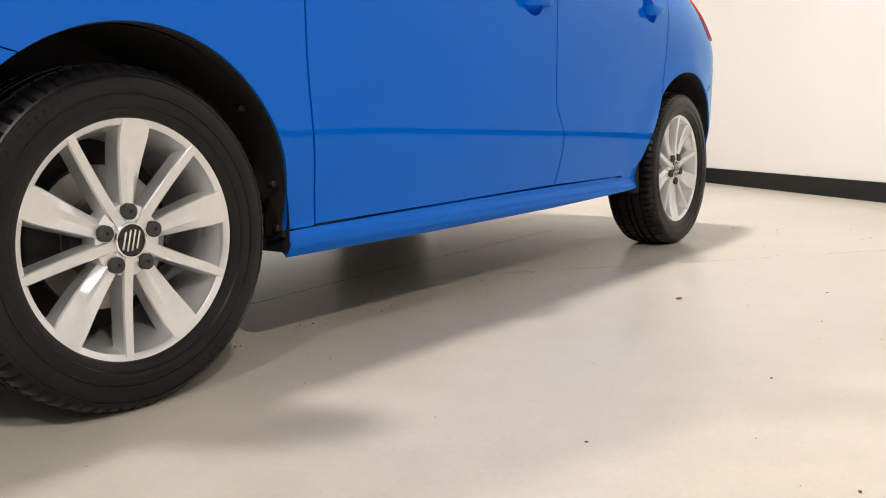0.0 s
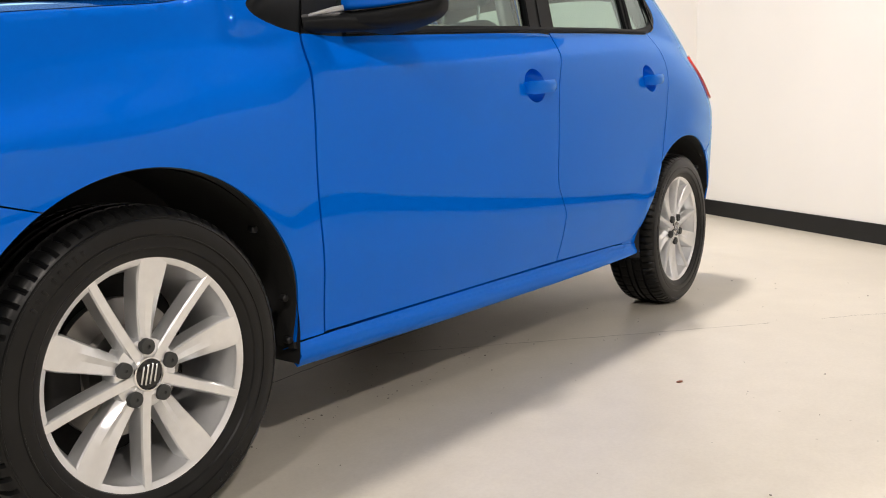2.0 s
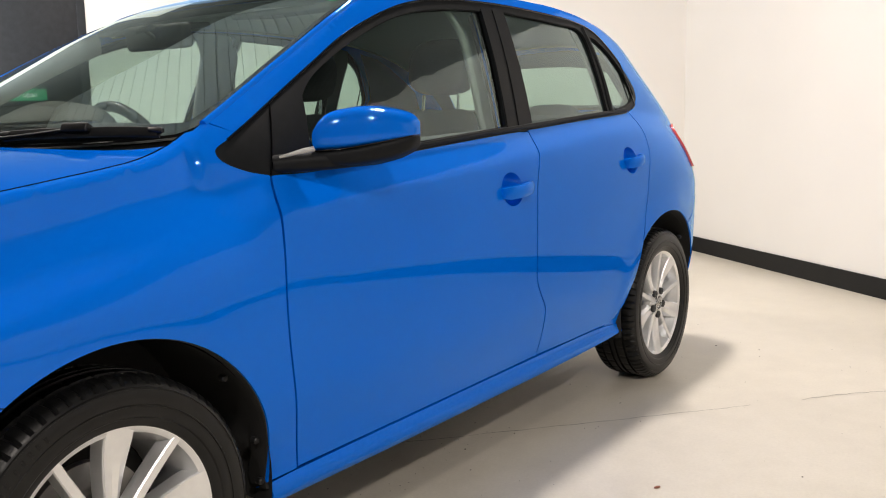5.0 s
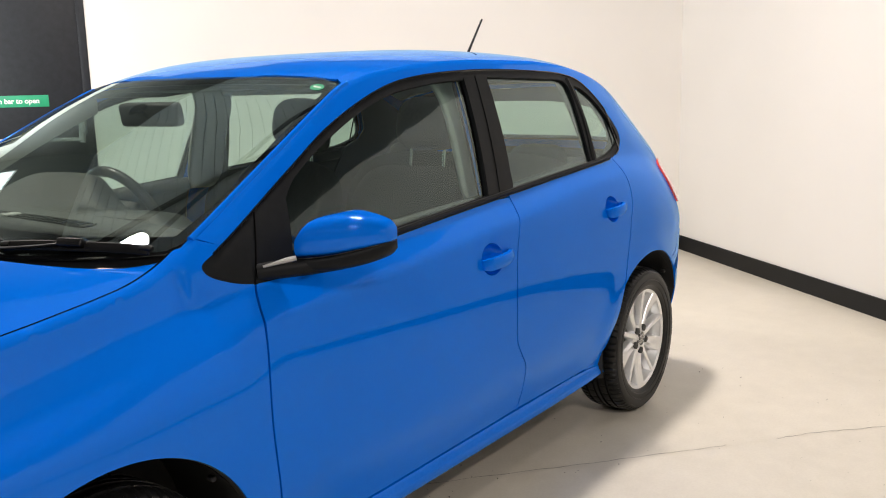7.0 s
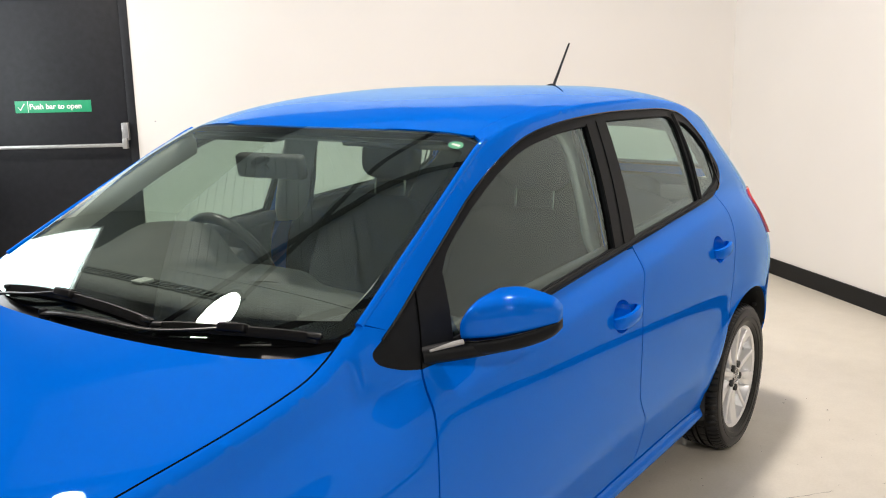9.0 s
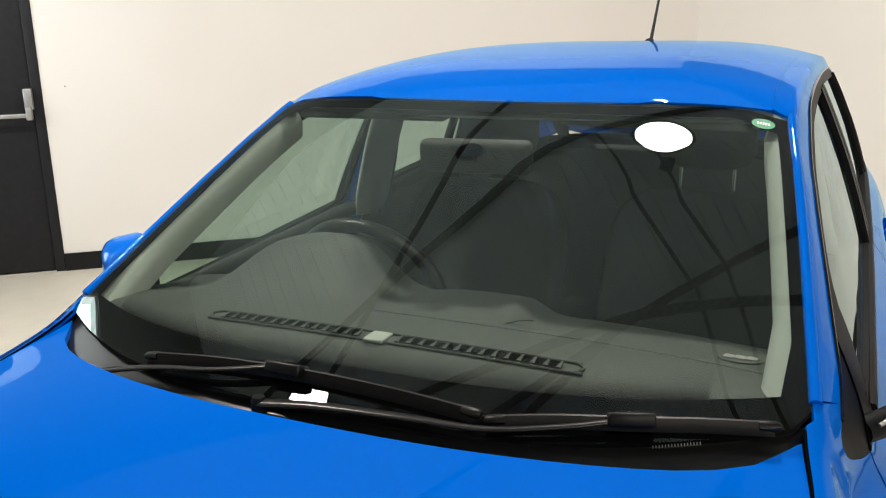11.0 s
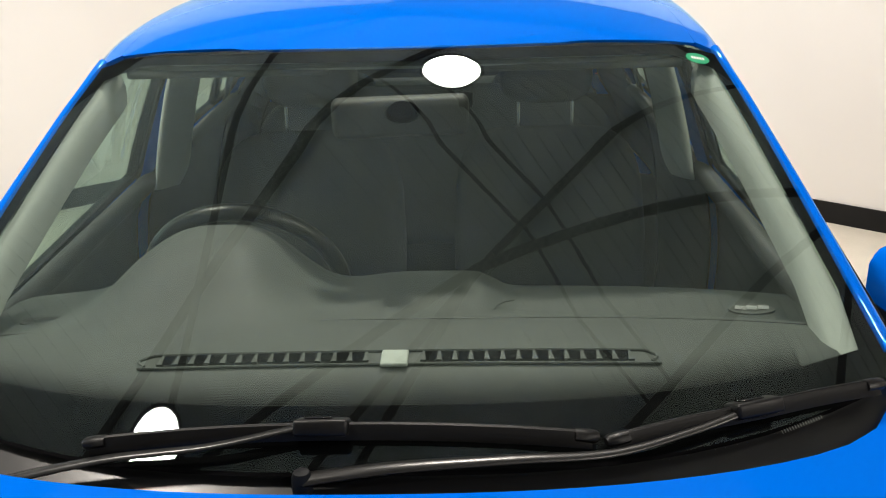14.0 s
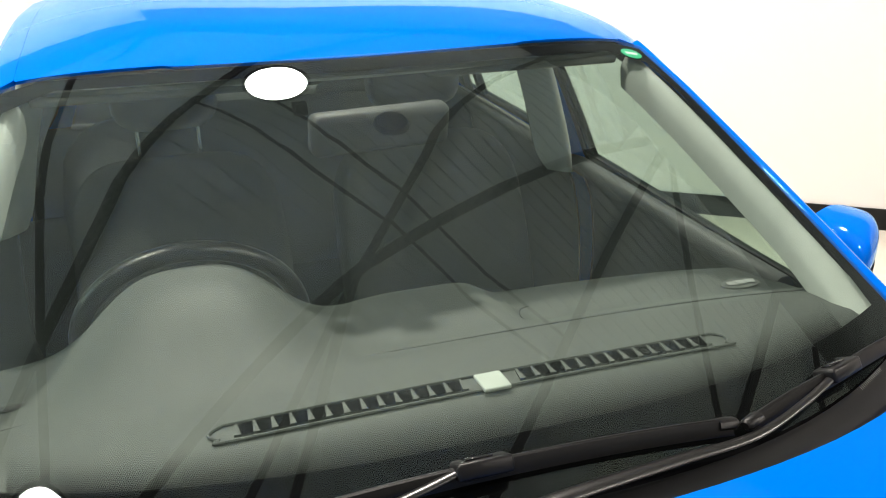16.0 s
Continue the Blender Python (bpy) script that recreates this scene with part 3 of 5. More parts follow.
SEAM_A = 0.335   # fender to A-pillar joint on the crown


def fender(mirror):
    xs = crown_pts(-0.43, SEAM_A)
    cr = [(x, zC(x)) for x in xs]
    front = [(-0.43, zC(-0.43)), (-0.43, 0.70), (-0.40, 0.645), (-0.30, 0.628), (-0.21, 0.618)]
    a0 = math.degrees(math.atan2(0.618 - HUB, -0.21))
    a1 = math.degrees(math.atan2(0.272 - HUB, 0.371))
    arch = arc(0.004, HUB, RF, a0, a1, 46)
    seam = off(door_front, -G)
    poly = [*front[:-1], *arch, (0.455, 0.274), *seam, *win_tip[::-1][1:], (0.384, 1.010)] + cr[::-1][:-1]
    edge = [(x, -(bonnet_edge(x) + 0.0055)) for x in crown_pts(0.290, -0.43)]
    top = [(x, -yC(x)) for x in xs] + [(SEAM_A, -screen_edge(SEAM_A) - 0.002)] + [(x, -screen_edge(x) - 0.002) for x in (0.318, 0.302)] + edge
    g1 = [(x, zC(x) - 0.014) for x in xs[1:-1] if x < 0.30]
    return panel("front_fender", [(poly, F_side, {"out": OUT_SIDE, "step": 0.02, "guides": g1}), (top, F_top, {"out": OUT_TOP})], PAINT, car, flange=0.010, mirror=mirror)


def bonnet_edge(x):
    return min(yC(x) - 0.030, 0.692)


def screen_edge(x):
    """Half width of the windscreen opening along the car."""
    return yC(x) - 0.016


def side_frame(mirror):
    xs = crown_pts(SEAM_A + 0.004, 3.02)
    cr = [(x, zC(x)) for x in xs]
    arch_end = math.degrees(math.atan2(0.60 - HUB, 0.215))
    arch = arc(2.47, HUB, RR, 174.0, arch_end, 40)
    rear = [(2.80, 0.63), (2.86, 0.70), (2.885, 0.76), (2.87, 0.80), (2.835, 0.88), (2.83, 0.96), (2.86, 1.005), (2.93, 1.02), (3.02, 1.005)]
    seam = off(door_rear, G)
    low = [p for p in seam if p[0] > 1.985]
    start = [(1.985, 0.2865), (2.04, 0.2815), (2.10, 0.276)]
    poly = start + arch + rear + cr[::-1] + [(0.388, 1.008)] + win_back[::-1][1:] + low[::-1]
    x0 = SEAM_A + 0.004
    t = [(x, -yC(x)) for x in xs]
    inner = [(x, -(yC(x) - 0.045)) for x in crown_pts(3.0, 0.962)] + [(x, -screen_edge(x) - 0.002) for x in crown_pts(0.945, x0)]
    g1 = [(x, zC(x) - 0.014) for x in xs if 0.45 < x < 2.9]
    g2 = [(x, -(yC(x) - 0.011)) for x in xs if 1.0 < x < 2.9]
    return panel("side_frame", [(poly, F_side, {"out": OUT_SIDE, "step": 0.024, "guides": g1}), (t + inner, F_top, {"out": OUT_TOP, "guides": g2})], PAINT, car, flange=0.009, mirror=mirror)


HANDLES = {"front": (1.309, 0.831, 0.058, 0.048), "rear": (2.146, 0.878, 0.058, 0.048)}


def ellipse(c, n=28, k=1.0):
    x, z, a, b = c
    return [(x + k * a * math.cos(2 * math.pi * i / n), z + k * b * math.sin(2 * math.pi * i / n)) for i in range(n)]


def door_panel(which, mirror):
    if which == "front":
        low = [(x, 0.278 + 0.016 * (x - 0.46)) for x in (0.466, 0.8, 1.1, 1.498)]
        belt = [p for p in win_low if 0.434 < p[0] < 1.503]
        poly = low + off(door_mid, -G)[:-1] + belt[::-1] + off(door_front, G)[::-1]
        hole = ellipse(HANDLES["front"])
    else:
        low = [(x, 0.2945) for x in (1.508, 1.7, 1.9)]
        belt = [p for p in win_low if 1.512 < p[0] < 2.30]
        poly = low + off(door_rear, -G)[:-1] + belt[::-1] + off(door_mid, G)[::-1]
        hole = ellipse(HANDLES["rear"])
    d = panel(which + "_door", [(poly, F_side, {"out": OUT_SIDE, "holes": [hole], "step": 0.02})], PAINT, car, mirror=mirror)
    # scooped recess
    c = HANDLES[which]
    s = -1 if mirror else 1
    bm = bmesh.new()
    rings = []
    for k, dep in ((1.0, 0.0), (0.97, 0.004), (0.91, 0.011), (0.82, 0.019), (0.68, 0.027), (0.5, 0.033), (0.28, 0.037), (0.1, 0.038)):
        rings.append([bm.verts.new((x, -s * (side_y(x, z) - dep), z)) for x, z in ellipse(c, 28, k)])
    for a, b in zip(rings, rings[1:]):
        for i in range(28):
            bm.faces.new((a[i], a[(i + 1) % 28], b[(i + 1) % 28], b[i]))
    bm.faces.new(rings[-1])
    bmesh.ops.recalc_face_normals(bm, faces=bm.faces[:])
    part("handle_recess", smooth(bm, 60), PAINT, d)
    # bowed pull bar
    x0, x1 = (c[0] - 0.058, c[0] + 0.090) if which == "front" else (c[0] - 0.052, c[0] + 0.080)
    bm = bmesh.new()
    sec = []
    for i in range(13):
        f = i / 12
        x = x0 + (x1 - x0) * f
        bow = 0.010 + 0.024 * max(0.0, math.sin(math.pi * f)) ** 0.4
        hh = 0.0180 * (1 if 0 < i < 12 else 0.8)
        z = c[1] - 0.003 + 0.012 * (f - 0.5)
        y = side_y(x, z)
        pts = [(y + bow - 0.014, z - hh), (y + bow - 0.002, z - hh), (y + bow + 0.003, z - hh * 0.5), (y + bow + 0.004, z + hh * 0.4), (y + bow - 0.002, z + hh), (y + bow - 0.014, z + hh)]
        sec.append([bm.verts.new((x, -s * yy, zz)) for yy, zz in pts])
    for a, b in zip(sec, sec[1:]):
        for i in range(6):
            bm.faces.new((a[i], a[(i + 1) % 6], b[(i + 1) % 6], b[i]))
    bm.faces.new(sec[0]), bm.faces.new(sec[-1])
    bmesh.ops.recalc_face_normals(bm, faces=bm.faces[:])
    part("door_handle", smooth(bm, 50), PAINT, d)
    return d


def strip(mirror):
    """Sill below the doors."""
    poly = [(0.381, 0.213), (0.9, 0.214), (1.5, 0.222), (2.0, 0.238), (2.128, 0.246), (2.106, 0.2790), (2.09, 0.2805), (1.99, 0.2880), (1.9, 0.2915), (1.503, 0.2885), (1.1, 0.2835), (0.8, 0.2785), (0.462, 0.2725), (0.373, 0.2695)]
    return panel("side_sill", [(poly, lambda x, z: F_side(x, z, -0.003), {"out": OUT_SIDE, "step": 0.014})], PAINT, car, flange=0.05, mirror=mirror)


def windows(mirror, fdoor, rdoor):
    S = lambda d: (lambda x, z: F_side(x, z, d))
    ring_out = win_low[:-1] + win_back[:-1] + win_tip[:-1]
    # panes, x and z
    pane_f = soft([(0.560, 0.952), (0.906, 0.972), (1.392, 1.010)], 8) + soft([(1.472, 1.362), (1.284, 1.350), (1.062, 1.314), (0.834, 1.228), (0.665, 1.142), (0.60, 1.09)], 6)
    pane_r = soft([(1.549, 1.017), (1.9, 1.040), (2.124, 1.054)], 6) + soft([(2.134, 1.24), (2.130, 1.346), (1.95, 1.362), (1.606, 1.370)], 6)
    pane_q = soft([(2.182, 1.060), (2.33, 1.082), (2.405, 1.108), (2.424, 1.136), (2.40, 1.186), (2.335, 1.266), (2.25, 1.320), (2.192, 1.334)], 6)
    panel("window_surround", [(ring_out, S(0.001), {"out": OUT_SIDE, "holes": [pane_f, pane_r, pane_q], "step": 0.04})], BLACK_TRIM, car, "satin black window surround", 0.012, mirror)
    panel("window_glass", [(pane_f, S(0.010), {"out": OUT_SIDE, "step": 0.06})], GLASS, fdoor, "green-tinted glass", 0, mirror).visible_shadow = False
    panel("window_glass", [(pane_r, S(0.010), {"out": OUT_SIDE, "step": 0.06})], GLASS, rdoor, "green-tinted glass", 0, mirror).visible_shadow = False
    panel("quarter_glass", [(pane_q, S(0.010), {"out": OUT_SIDE, "step": 0.06})], GLASS, rdoor, "green-tinted glass", 0, mirror).visible_shadow = False
    # glossier door pillar plates and rubber channel strips
    for a, b, nm in (((1.412, 1.002), (1.490, 1.372), "pillar_cover"), ((1.480, 1.008), (1.556, 1.376), "pillar_cover")):
        w = 0.030 if nm else 0.02
        poly = [(a[0] - w + 0.012, a[1]), (a[0] + w, a[1] + 0.004), (b[0] + w, b[1]), (b[0] - w + 0.012, b[1] - 0.003)]
        panel(nm, [(poly, S(-0.002), {"out": OUT_SIDE, "step": 0.05})], BLACK_TRIM, fdoor if a[0] < 1.45 else rdoor, "", 0.006, mirror)
    seal = [(x, z + 0.012) for x, z in win_low if x > 0.56][:-2]
    s = -1 if mirror else 1
    pts = [(x, -s * (side_y(x, z) + 0.001), z) for x, z in seal]
    rimp = [p for p in win_back if p[0] < 2.40][4:]
    part("frame_edge", tube([(x, -s * (side_y(x, z) + 0.0005), z) for x, z in rimp], 0.0032, 6), GLOSS_BLACK, car, "glossy black edge of the window surround")
    part("belt_seal", tube(pts, 0.008, 6), BLACK_TRIM, car)
    part("sail_seam", tube([(x, -s * (side_y(x, z) + 0.0002), z) for x, z in soft([(0.434, 0.921), (0.452, 0.965), (0.476, 1.02), (0.498, 1.068)], 4)], 0.0017, 6), FRIT, fdoor)
    part("pillar_edge", tube([F_top(x, -s * (screen_edge(x) + 0.006), 0.0015) for x in crown_pts(0.33, 0.955)], 0.0095, 8), PAINT, car)
    dv = [(2.144, 1.048), (2.158, 1.15), (2.163, 1.25), (2.154, 1.362)]
    part("window_divider", tube([(x, -s * (side_y(x, z) - 0.003), z) for x, z in soft(dv, 5)], 0.011, 6), BLACK_TRIM, rdoor)


# windscreen outline, x and y
def header_x(y):
    return 0.868 + 0.086 * (abs(y) / 0.548) ** 2


def cowl_x(y):
    return 0.100 + 0.180 * (abs(y) / 0.655) ** 2.4


def rear_of_bonnet(y):
    return 0.063 + 0.157 * (abs(y) / 0.66) ** 2.53 + 0.052 * min(1.0, abs(y) / 0.66) ** 16


def mir(line):
    return [(x, -y) for x, y in reversed(line)]


ys_h = [0.548 * i / 12 for i in range(13)]
ys_c = [0.652 * i / 14 for i in range(15)]
half = [(cowl_x(y), -y) for y in ys_c] + [(x, -screen_edge(x)) for x in crown_pts(0.315, 0.93, 0.05)] + [(header_x(y), -y) for y in ys_h[::-1][1:]]
screen_poly = half + mir(half[1:-1])
windscreen = panel("windscreen", [(screen_poly, lambda x, y: F_screen(x, y, 0.0), {"out": OUT_TOP, "step": 0.05})], SCREEN, car, "green-tinted laminated windscreen", 0)
windscreen.visible_shadow = False
# black printed band round the screen, just under the glass


def inset_screen(d):
    h = [(0.186 + 0.140 * (y / 0.652) ** 2.3, -y * 0.968) for y in ys_c] + [(x, -(screen_edge(x) - d)) for x in crown_pts(0.42, 0.88, 0.05)] + [(header_x(y) - 0.035, -y * 0.955) for y in ys_h[::-1][1:]]
    return h + mir(h[1:-1])


panel("windscreen_band", [(screen_poly, lambda x, y: F_screen(x, y, 0.006), {"out": OUT_TOP, "step": 0.04, "holes": [inset_screen(0.022)]})], FRIT, car, "black printed border of the windscreen", 0)
panel("windscreen_film", [(screen_poly, lambda x, y: F_screen(x, y, 0.009), {"out": OUT_TOP, "step": 0.06})], FILM, car, "faint dusty film on the inside of the glass", 0).visible_shadow = False
bm = bmesh.new()
for k in range(25):
    r_ = 0.00112 * (1 - k / 26.0)
    for j in range(-238, 239):
        y = 0.00227 * (j + 0.5 * (k % 2))
        x = 0.1875 + 0.140 * (abs(y) / 0.631) ** 2.3 + 0.0021 * k
        bm.faces.new([bm.verts.new(F_screen(x + r_ * a, y + r_ * b, 0.006)) for a, b in ((1, 0), (0.5, 0.87), (-0.5, 0.87), (-1, 0), (-0.5, -0.87), (0.5, -0.87))])
part("band_dots", bm, FRIT, car, "fading dots of the printed border")
hb = [(rear_of_bonnet(y), -y) for y in [0.66 * i / 14 for i in range(15)]] + [(x, -bonnet_edge(x)) for x in crown_pts(0.276, -0.70)] + [(-0.74, -0.52), (-0.775, -0.3), (-0.79, 0)]
panel("bonnet", [(hb + mir(hb[1:-1]), F_bonnet, {"out": OUT_TOP, "step": 0.035})], PAINT, car, flange=0.012)
hr = [(header_x(y) + 0.005, -y) for y in [0.5395 * i / 12 for i in range(13)]] + [(x, -(yC(x) - 0.0456)) for x in crown_pts(0.965, 2.60)] + [(2.66, -0.42), (2.70, -0.2), (2.71, 0)]
panel("roof", [(hr + mir(hr[1:-1]), F_top, {"out": OUT_TOP, "step": 0.04})], PAINT, car, flange=0.006)
ht = [(2.715, 0), (2.705, -0.2), (2.665, -0.42), (2.605, -0.515)] + [(x, -(yC(x) - 0.048)) for x in crown_pts(2.63, 2.98)] + [(3.015, -0.4), (3.02, 0)]
tail = panel("tailgate", [(ht + mir(ht[1:-1]), F_top, {"out": OUT_TOP, "step": 0.04, "holes": [[(2.738, -0.45), (2.955, -0.49), (2.955, 0.49), (2.738, 0.45)]]})], PAINT, car, flange=0.004)
panel("rear_window", [([(2.740, -0.448), (2.953, -0.488), (2.953, 0.488), (2.740, 0.448)], lambda x, y: F_top(x, y, 0.006), {"out": OUT_TOP, "step": 0.06})], GLASS, tail, "", 0).visible_shadow = False

part("rear_window_seal", tube([F_top(2.952, y, 0.004) for y in np.linspace(-0.485, 0.485, 25)], 0.011, 8), SEAL, tail, "black rubber seal under the rear window")
# matt black line laid in each bonnet gap, standing in for its shade
for s in (-1, 1):
    line = [(x, s * (bonnet_edge(x) + 0.0028)) for x in crown_pts(0.283, -0.43)]
    part("bonnet_gap_line", tube([(x, y, top_z(x, y) - 0.0012) for x, y in line], 0.0024, 6), FRIT, car, "black line laid in the bonnet gap for its shade")
for mirror in (False, True):
    fender(mirror)
    side_frame(mirror)
    fd, rd = door_panel("front", mirror), door_panel("rear", mirror)
    strip(mirror)
    windows(mirror, fd, rd)


# ================= rear and front ends =================
def end_cap(name, rows, mat, label=""):
    """A bowed end between the two sides: rows of (z, x at the side, x in the middle, half width)."""
    bm = bmesh.new()
    grid = []
    for z, xe, xm, hw in rows:
        grid.append([bm.verts.new((xm + (xe - xm) * abs(q) ** 2.6, q * hw, z)) for q in np.linspace(-1, 1, 33)])
    for a, b in zip(grid, grid[1:]):
        for i in range(32):
            bm.faces.new((a[i], a[i + 1], b[i + 1], b[i]))
    bmesh.ops.recalc_face_normals(bm, faces=bm.faces[:])
    return part(name, smooth(bm, 50), mat, car, label)


end_cap("rear_bumper", [(z, 2.86 if z > 0.3 else 2.84, xm, side_y(2.86, z)) for z, xm in ((0.26, 2.98), (0.30, 3.06), (0.40, 3.12), (0.50, 3.14), (0.60, 3.13), (0.63, 3.11))], PAINT)
end_cap("tailgate_lower", [(z, 2.90, xm, side_y(2.90, z) - 0.01) for z, xm in ((0.63, 3.07), (0.75, 3.06), (0.88, 3.045), (0.96, 3.03), (1.02, 3.02))], PAINT)
end_cap("front_bumper", [(z, -0.40, xm, side_y(-0.40, z)) for z, xm in ((0.20, -0.74), (0.26, -0.80), (0.40, -0.83), (0.52, -0.82), (0.62, -0.80), (0.68, -0.79))], PAINT)
for mirror in (False, True):
    tl = soft([(2.862, 0.825), (2.826, 0.87), (2.815, 0.95), (2.845, 1.000), (2.94, 1.008), (2.985, 0.98), (2.99, 0.87), (2.95, 0.825)], 5, True)
    panel("tail_lamp", [(tl, lambda x, z: F_side(x, z, -0.009), {"out": OUT_SIDE, "step": 0.03})], RED, car, "red tail lamp lens", 0.03, mirror)
    bp = [(2.70, 0.625)] + arc(2.47, HUB, RR, 54.0, 8.0, 20) + [(2.86, 0.33), (2.87, 0.45), (2.88, 0.60), (2.885, 0.70), (2.862, 0.692), (2.80, 0.622)]
    panel("bumper_corner", [(bp[1:], F_side, {"out": OUT_SIDE})], PAINT, car, "", 0.006, mirror)
    hl = soft([(-0.44, 0.72), (-0.45, 0.79), (-0.52, 0.81), (-0.64, 0.76), (-0.70, 0.70), (-0.62, 0.655), (-0.50, 0.66)], 5, True)
    panel("headlamp", [(hl, lambda x, z: F_side(x, z, -0.004), {"out": OUT_SIDE, "step": 0.03})], CHROME, car, "clear headlamp", 0.03, mirror)
    fp = [(-0.435, 0.70), (-0.405, 0.64), (-0.30, 0.6245)] + arc(0.004, HUB, RF, 123.7, 187, 26) + [(-0.38, 0.22), (-0.46, 0.22), (-0.47, 0.64), (-0.46, 0.70)]
    panel("bumper_corner", [(fp, F_side, {"out": OUT_SIDE})], PAINT, car, "", 0.008, mirror)

# underbody, arch liners, closing plates
part("underbody", box(-0.5, -0.66, 0.215, 2.95, 0.66, 0.262, 0.02), LINER, car, "dark underbody")
for wx, rr in ((0.004, RF), (2.47, RR)):
    for s in (-1, 1):
        prof = [(rr - 0.003, s * 0.787), (rr + 0.006, s * 0.770), (rr + 0.010, s * 0.70), (rr + 0.004, s * 0.52), (0.05, s * 0.515)]
        o = part("wheel_arch_liner", revolve(prof, 40, "y", -11 if wx < 1 else 22, 191), LINER, car, "black ribbed arch liner")
        o.location = (wx, 0, HUB)
        for a_ in ((-3, 12, 40) if wx < 1 else (40, 140)):
            cx_, cz_ = wx + (rr - 0.012) * math.cos(radians(a_)), HUB + (rr - 0.012) * math.sin(radians(a_))
            o = part("liner_clip", revolve([(0.0, -0.004), (0.005, -0.004), (0.0075, -0.001), (0.0075, 0.012)], 14), SEAL, car, "black plastic fixing clip")
            o.location, o.rotation_euler = (cx_, s * 0.764, cz_), (0, 0, 0 if s < 0 else math.pi)
        # rolled lip that follows the panel edge
        bm = bmesh.new()
        rows_ = []
        for i in range(61):
            a0_ = -6 if wx < 1 else 12
            a = radians(a0_ + (186 - a0_) * i / 60)
            x, z = wx + (rr - 0.002) * math.cos(a), HUB + (rr - 0.002) * math.sin(a)
            y = side_y(x, z)
            k = (rr + 0.004) / (rr - 0.002)
            rows_.append([bm.verts.new((wx + (x - wx) * q, s * (y - d), HUB + (z - HUB) * q)) for q, d in ((k, 0.004), (1.0, 0.005), (1.0, 0.020), (k, 0.060))])
        for p_, q_ in zip(rows_, rows_[1:]):
            for i in range(3):
                bm.faces.new((p_[i], p_[i + 1], q_[i + 1], q_[i]))
        bmesh.ops.recalc_face_normals(bm, faces=bm.faces[:])
        part("arch_lip", smooth(bm, 60), LINER, car, "black rolled edge of the wheel arch")


# ================= wheels =================
def tyre_mesh():
    """Tyre with grooved tread and cut shoulders; axis along y, outer side at -y."""
    half_prof = [(0.204, -0.070), (0.209, -0.083), (0.2185, -0.0885), (0.224, -0.0895), (0.2265, -0.0925), (0.234, -0.0945), (0.240, -0.0932), (0.2455, -0.0938), (0.2465, -0.0958), (0.2485, -0.0958), (0.2495, -0.0942), (0.258, -0.0950), (0.272, -0.0930), (0.2755, -0.0917), (0.2765, -0.0932), (0.2785, -0.0924), (0.2795, -0.0900), (0.283, -0.0882),
                 (0.2895, -0.0825), (0.2945, -0.0745), (0.2970, -0.0640), (0.2985, -0.0500), (0.2920, -0.0490), (0.2920, -0.0410), (0.2990, -0.0400), (0.2995, -0.0160), (0.2925, -0.0150), (0.2925, -0.0070), (0.3000, -0.0060)]
    prof = half_prof + [(r, -y) for r, y in reversed(half_prof)]
    n = 360
    bm = bmesh.new()
    rings = []
    for i in range(n):
        a = 2 * math.pi * i / n
        ring = []
        for r, y in prof:
            sh = 0.0495 < abs(y) < 0.084 and r > 0.285
            rr = r - 0.0060 if (sh and i % 5 == 0) else r
            if 0.01 < abs(y) < 0.045 and r > 0.296 and (i + (2 if y > 0 else 0)) % 9 == 0:
                rr = r - 0.0025
            ring.append(bm.verts.new((rr * math.cos(a), y, rr * math.sin(a))))
        rings.append(ring)
    for i in range(n):
        p, q = rings[i], rings[(i + 1) % n]
        for j in range(len(prof) - 1):
            bm.faces.new((p[j], p[j + 1], q[j + 1], q[j]))
    bmesh.ops.recalc_face_normals(bm, faces=bm.faces[:])
    # a slightly flattened foot where it stands
    for v in bm.verts:
        if v.co.z < -0.2965:
            v.co.z = -0.2965
    return smooth(bm, 28)


def spoke(wide):
    """One spoke along +x, face towards -y."""
    bm = bmesh.new()
    secs = []
    n = 12
    for i in range(n + 1):
        f = i / n
        r = 0.030 + (0.2090 - 0.030) * f
        if wide:
            w = 0.026 + 0.034 * min(1.0, f * 1.25) if f > 0.15 else 0.026 + 0.006 * f
            yf = -0.067 - 0.0125 * f**1.5 + 0.006 * math.sin(math.pi * f)
            d = 0.034
            dish = 0.0045 * math.sin(math.pi * min(1, f * 1.1))
        else:
            w = 0.0155 + 0.006 * (1 - f) + 0.003 * f
            yf = -0.068 - 0.0112 * f**1.4 + 0.003 * math.sin(math.pi * f)
            d = 0.032
            dish = 0.0
        b = 0.0022
        k = (1 - f) ** 0.8 * (0.012 if wide else 0.0)
        pts = [(-w / 2 - 0.003, yf + d), (-w / 2, yf + b * 1.5 + k), (-w / 2 + b, yf + 0.0002 + k), (-w * 0.16, yf + dish * 0.2), (w * 0.08, yf + dish), (w * 0.32, yf + dish * 0.4), (w / 2 - b, yf), (w / 2, yf + b * 1.5), (w / 2 + 0.003, yf + d)]
        secs.append([bm.verts.new((r, y, t)) for t, y in pts])
    for a, c in zip(secs, secs[1:]):
        for i in range(len(a) - 1):
            bm.faces.new((a[i], a[i + 1], c[i + 1], c[i]))
        bm.faces.new((a[-1], a[0], c[0], c[-1]))
    bm.faces.new(secs[0]), bm.faces.new(secs[-1])
    bmesh.ops.recalc_face_normals(bm, faces=bm.faces[:])
    return smooth(bm, 25)


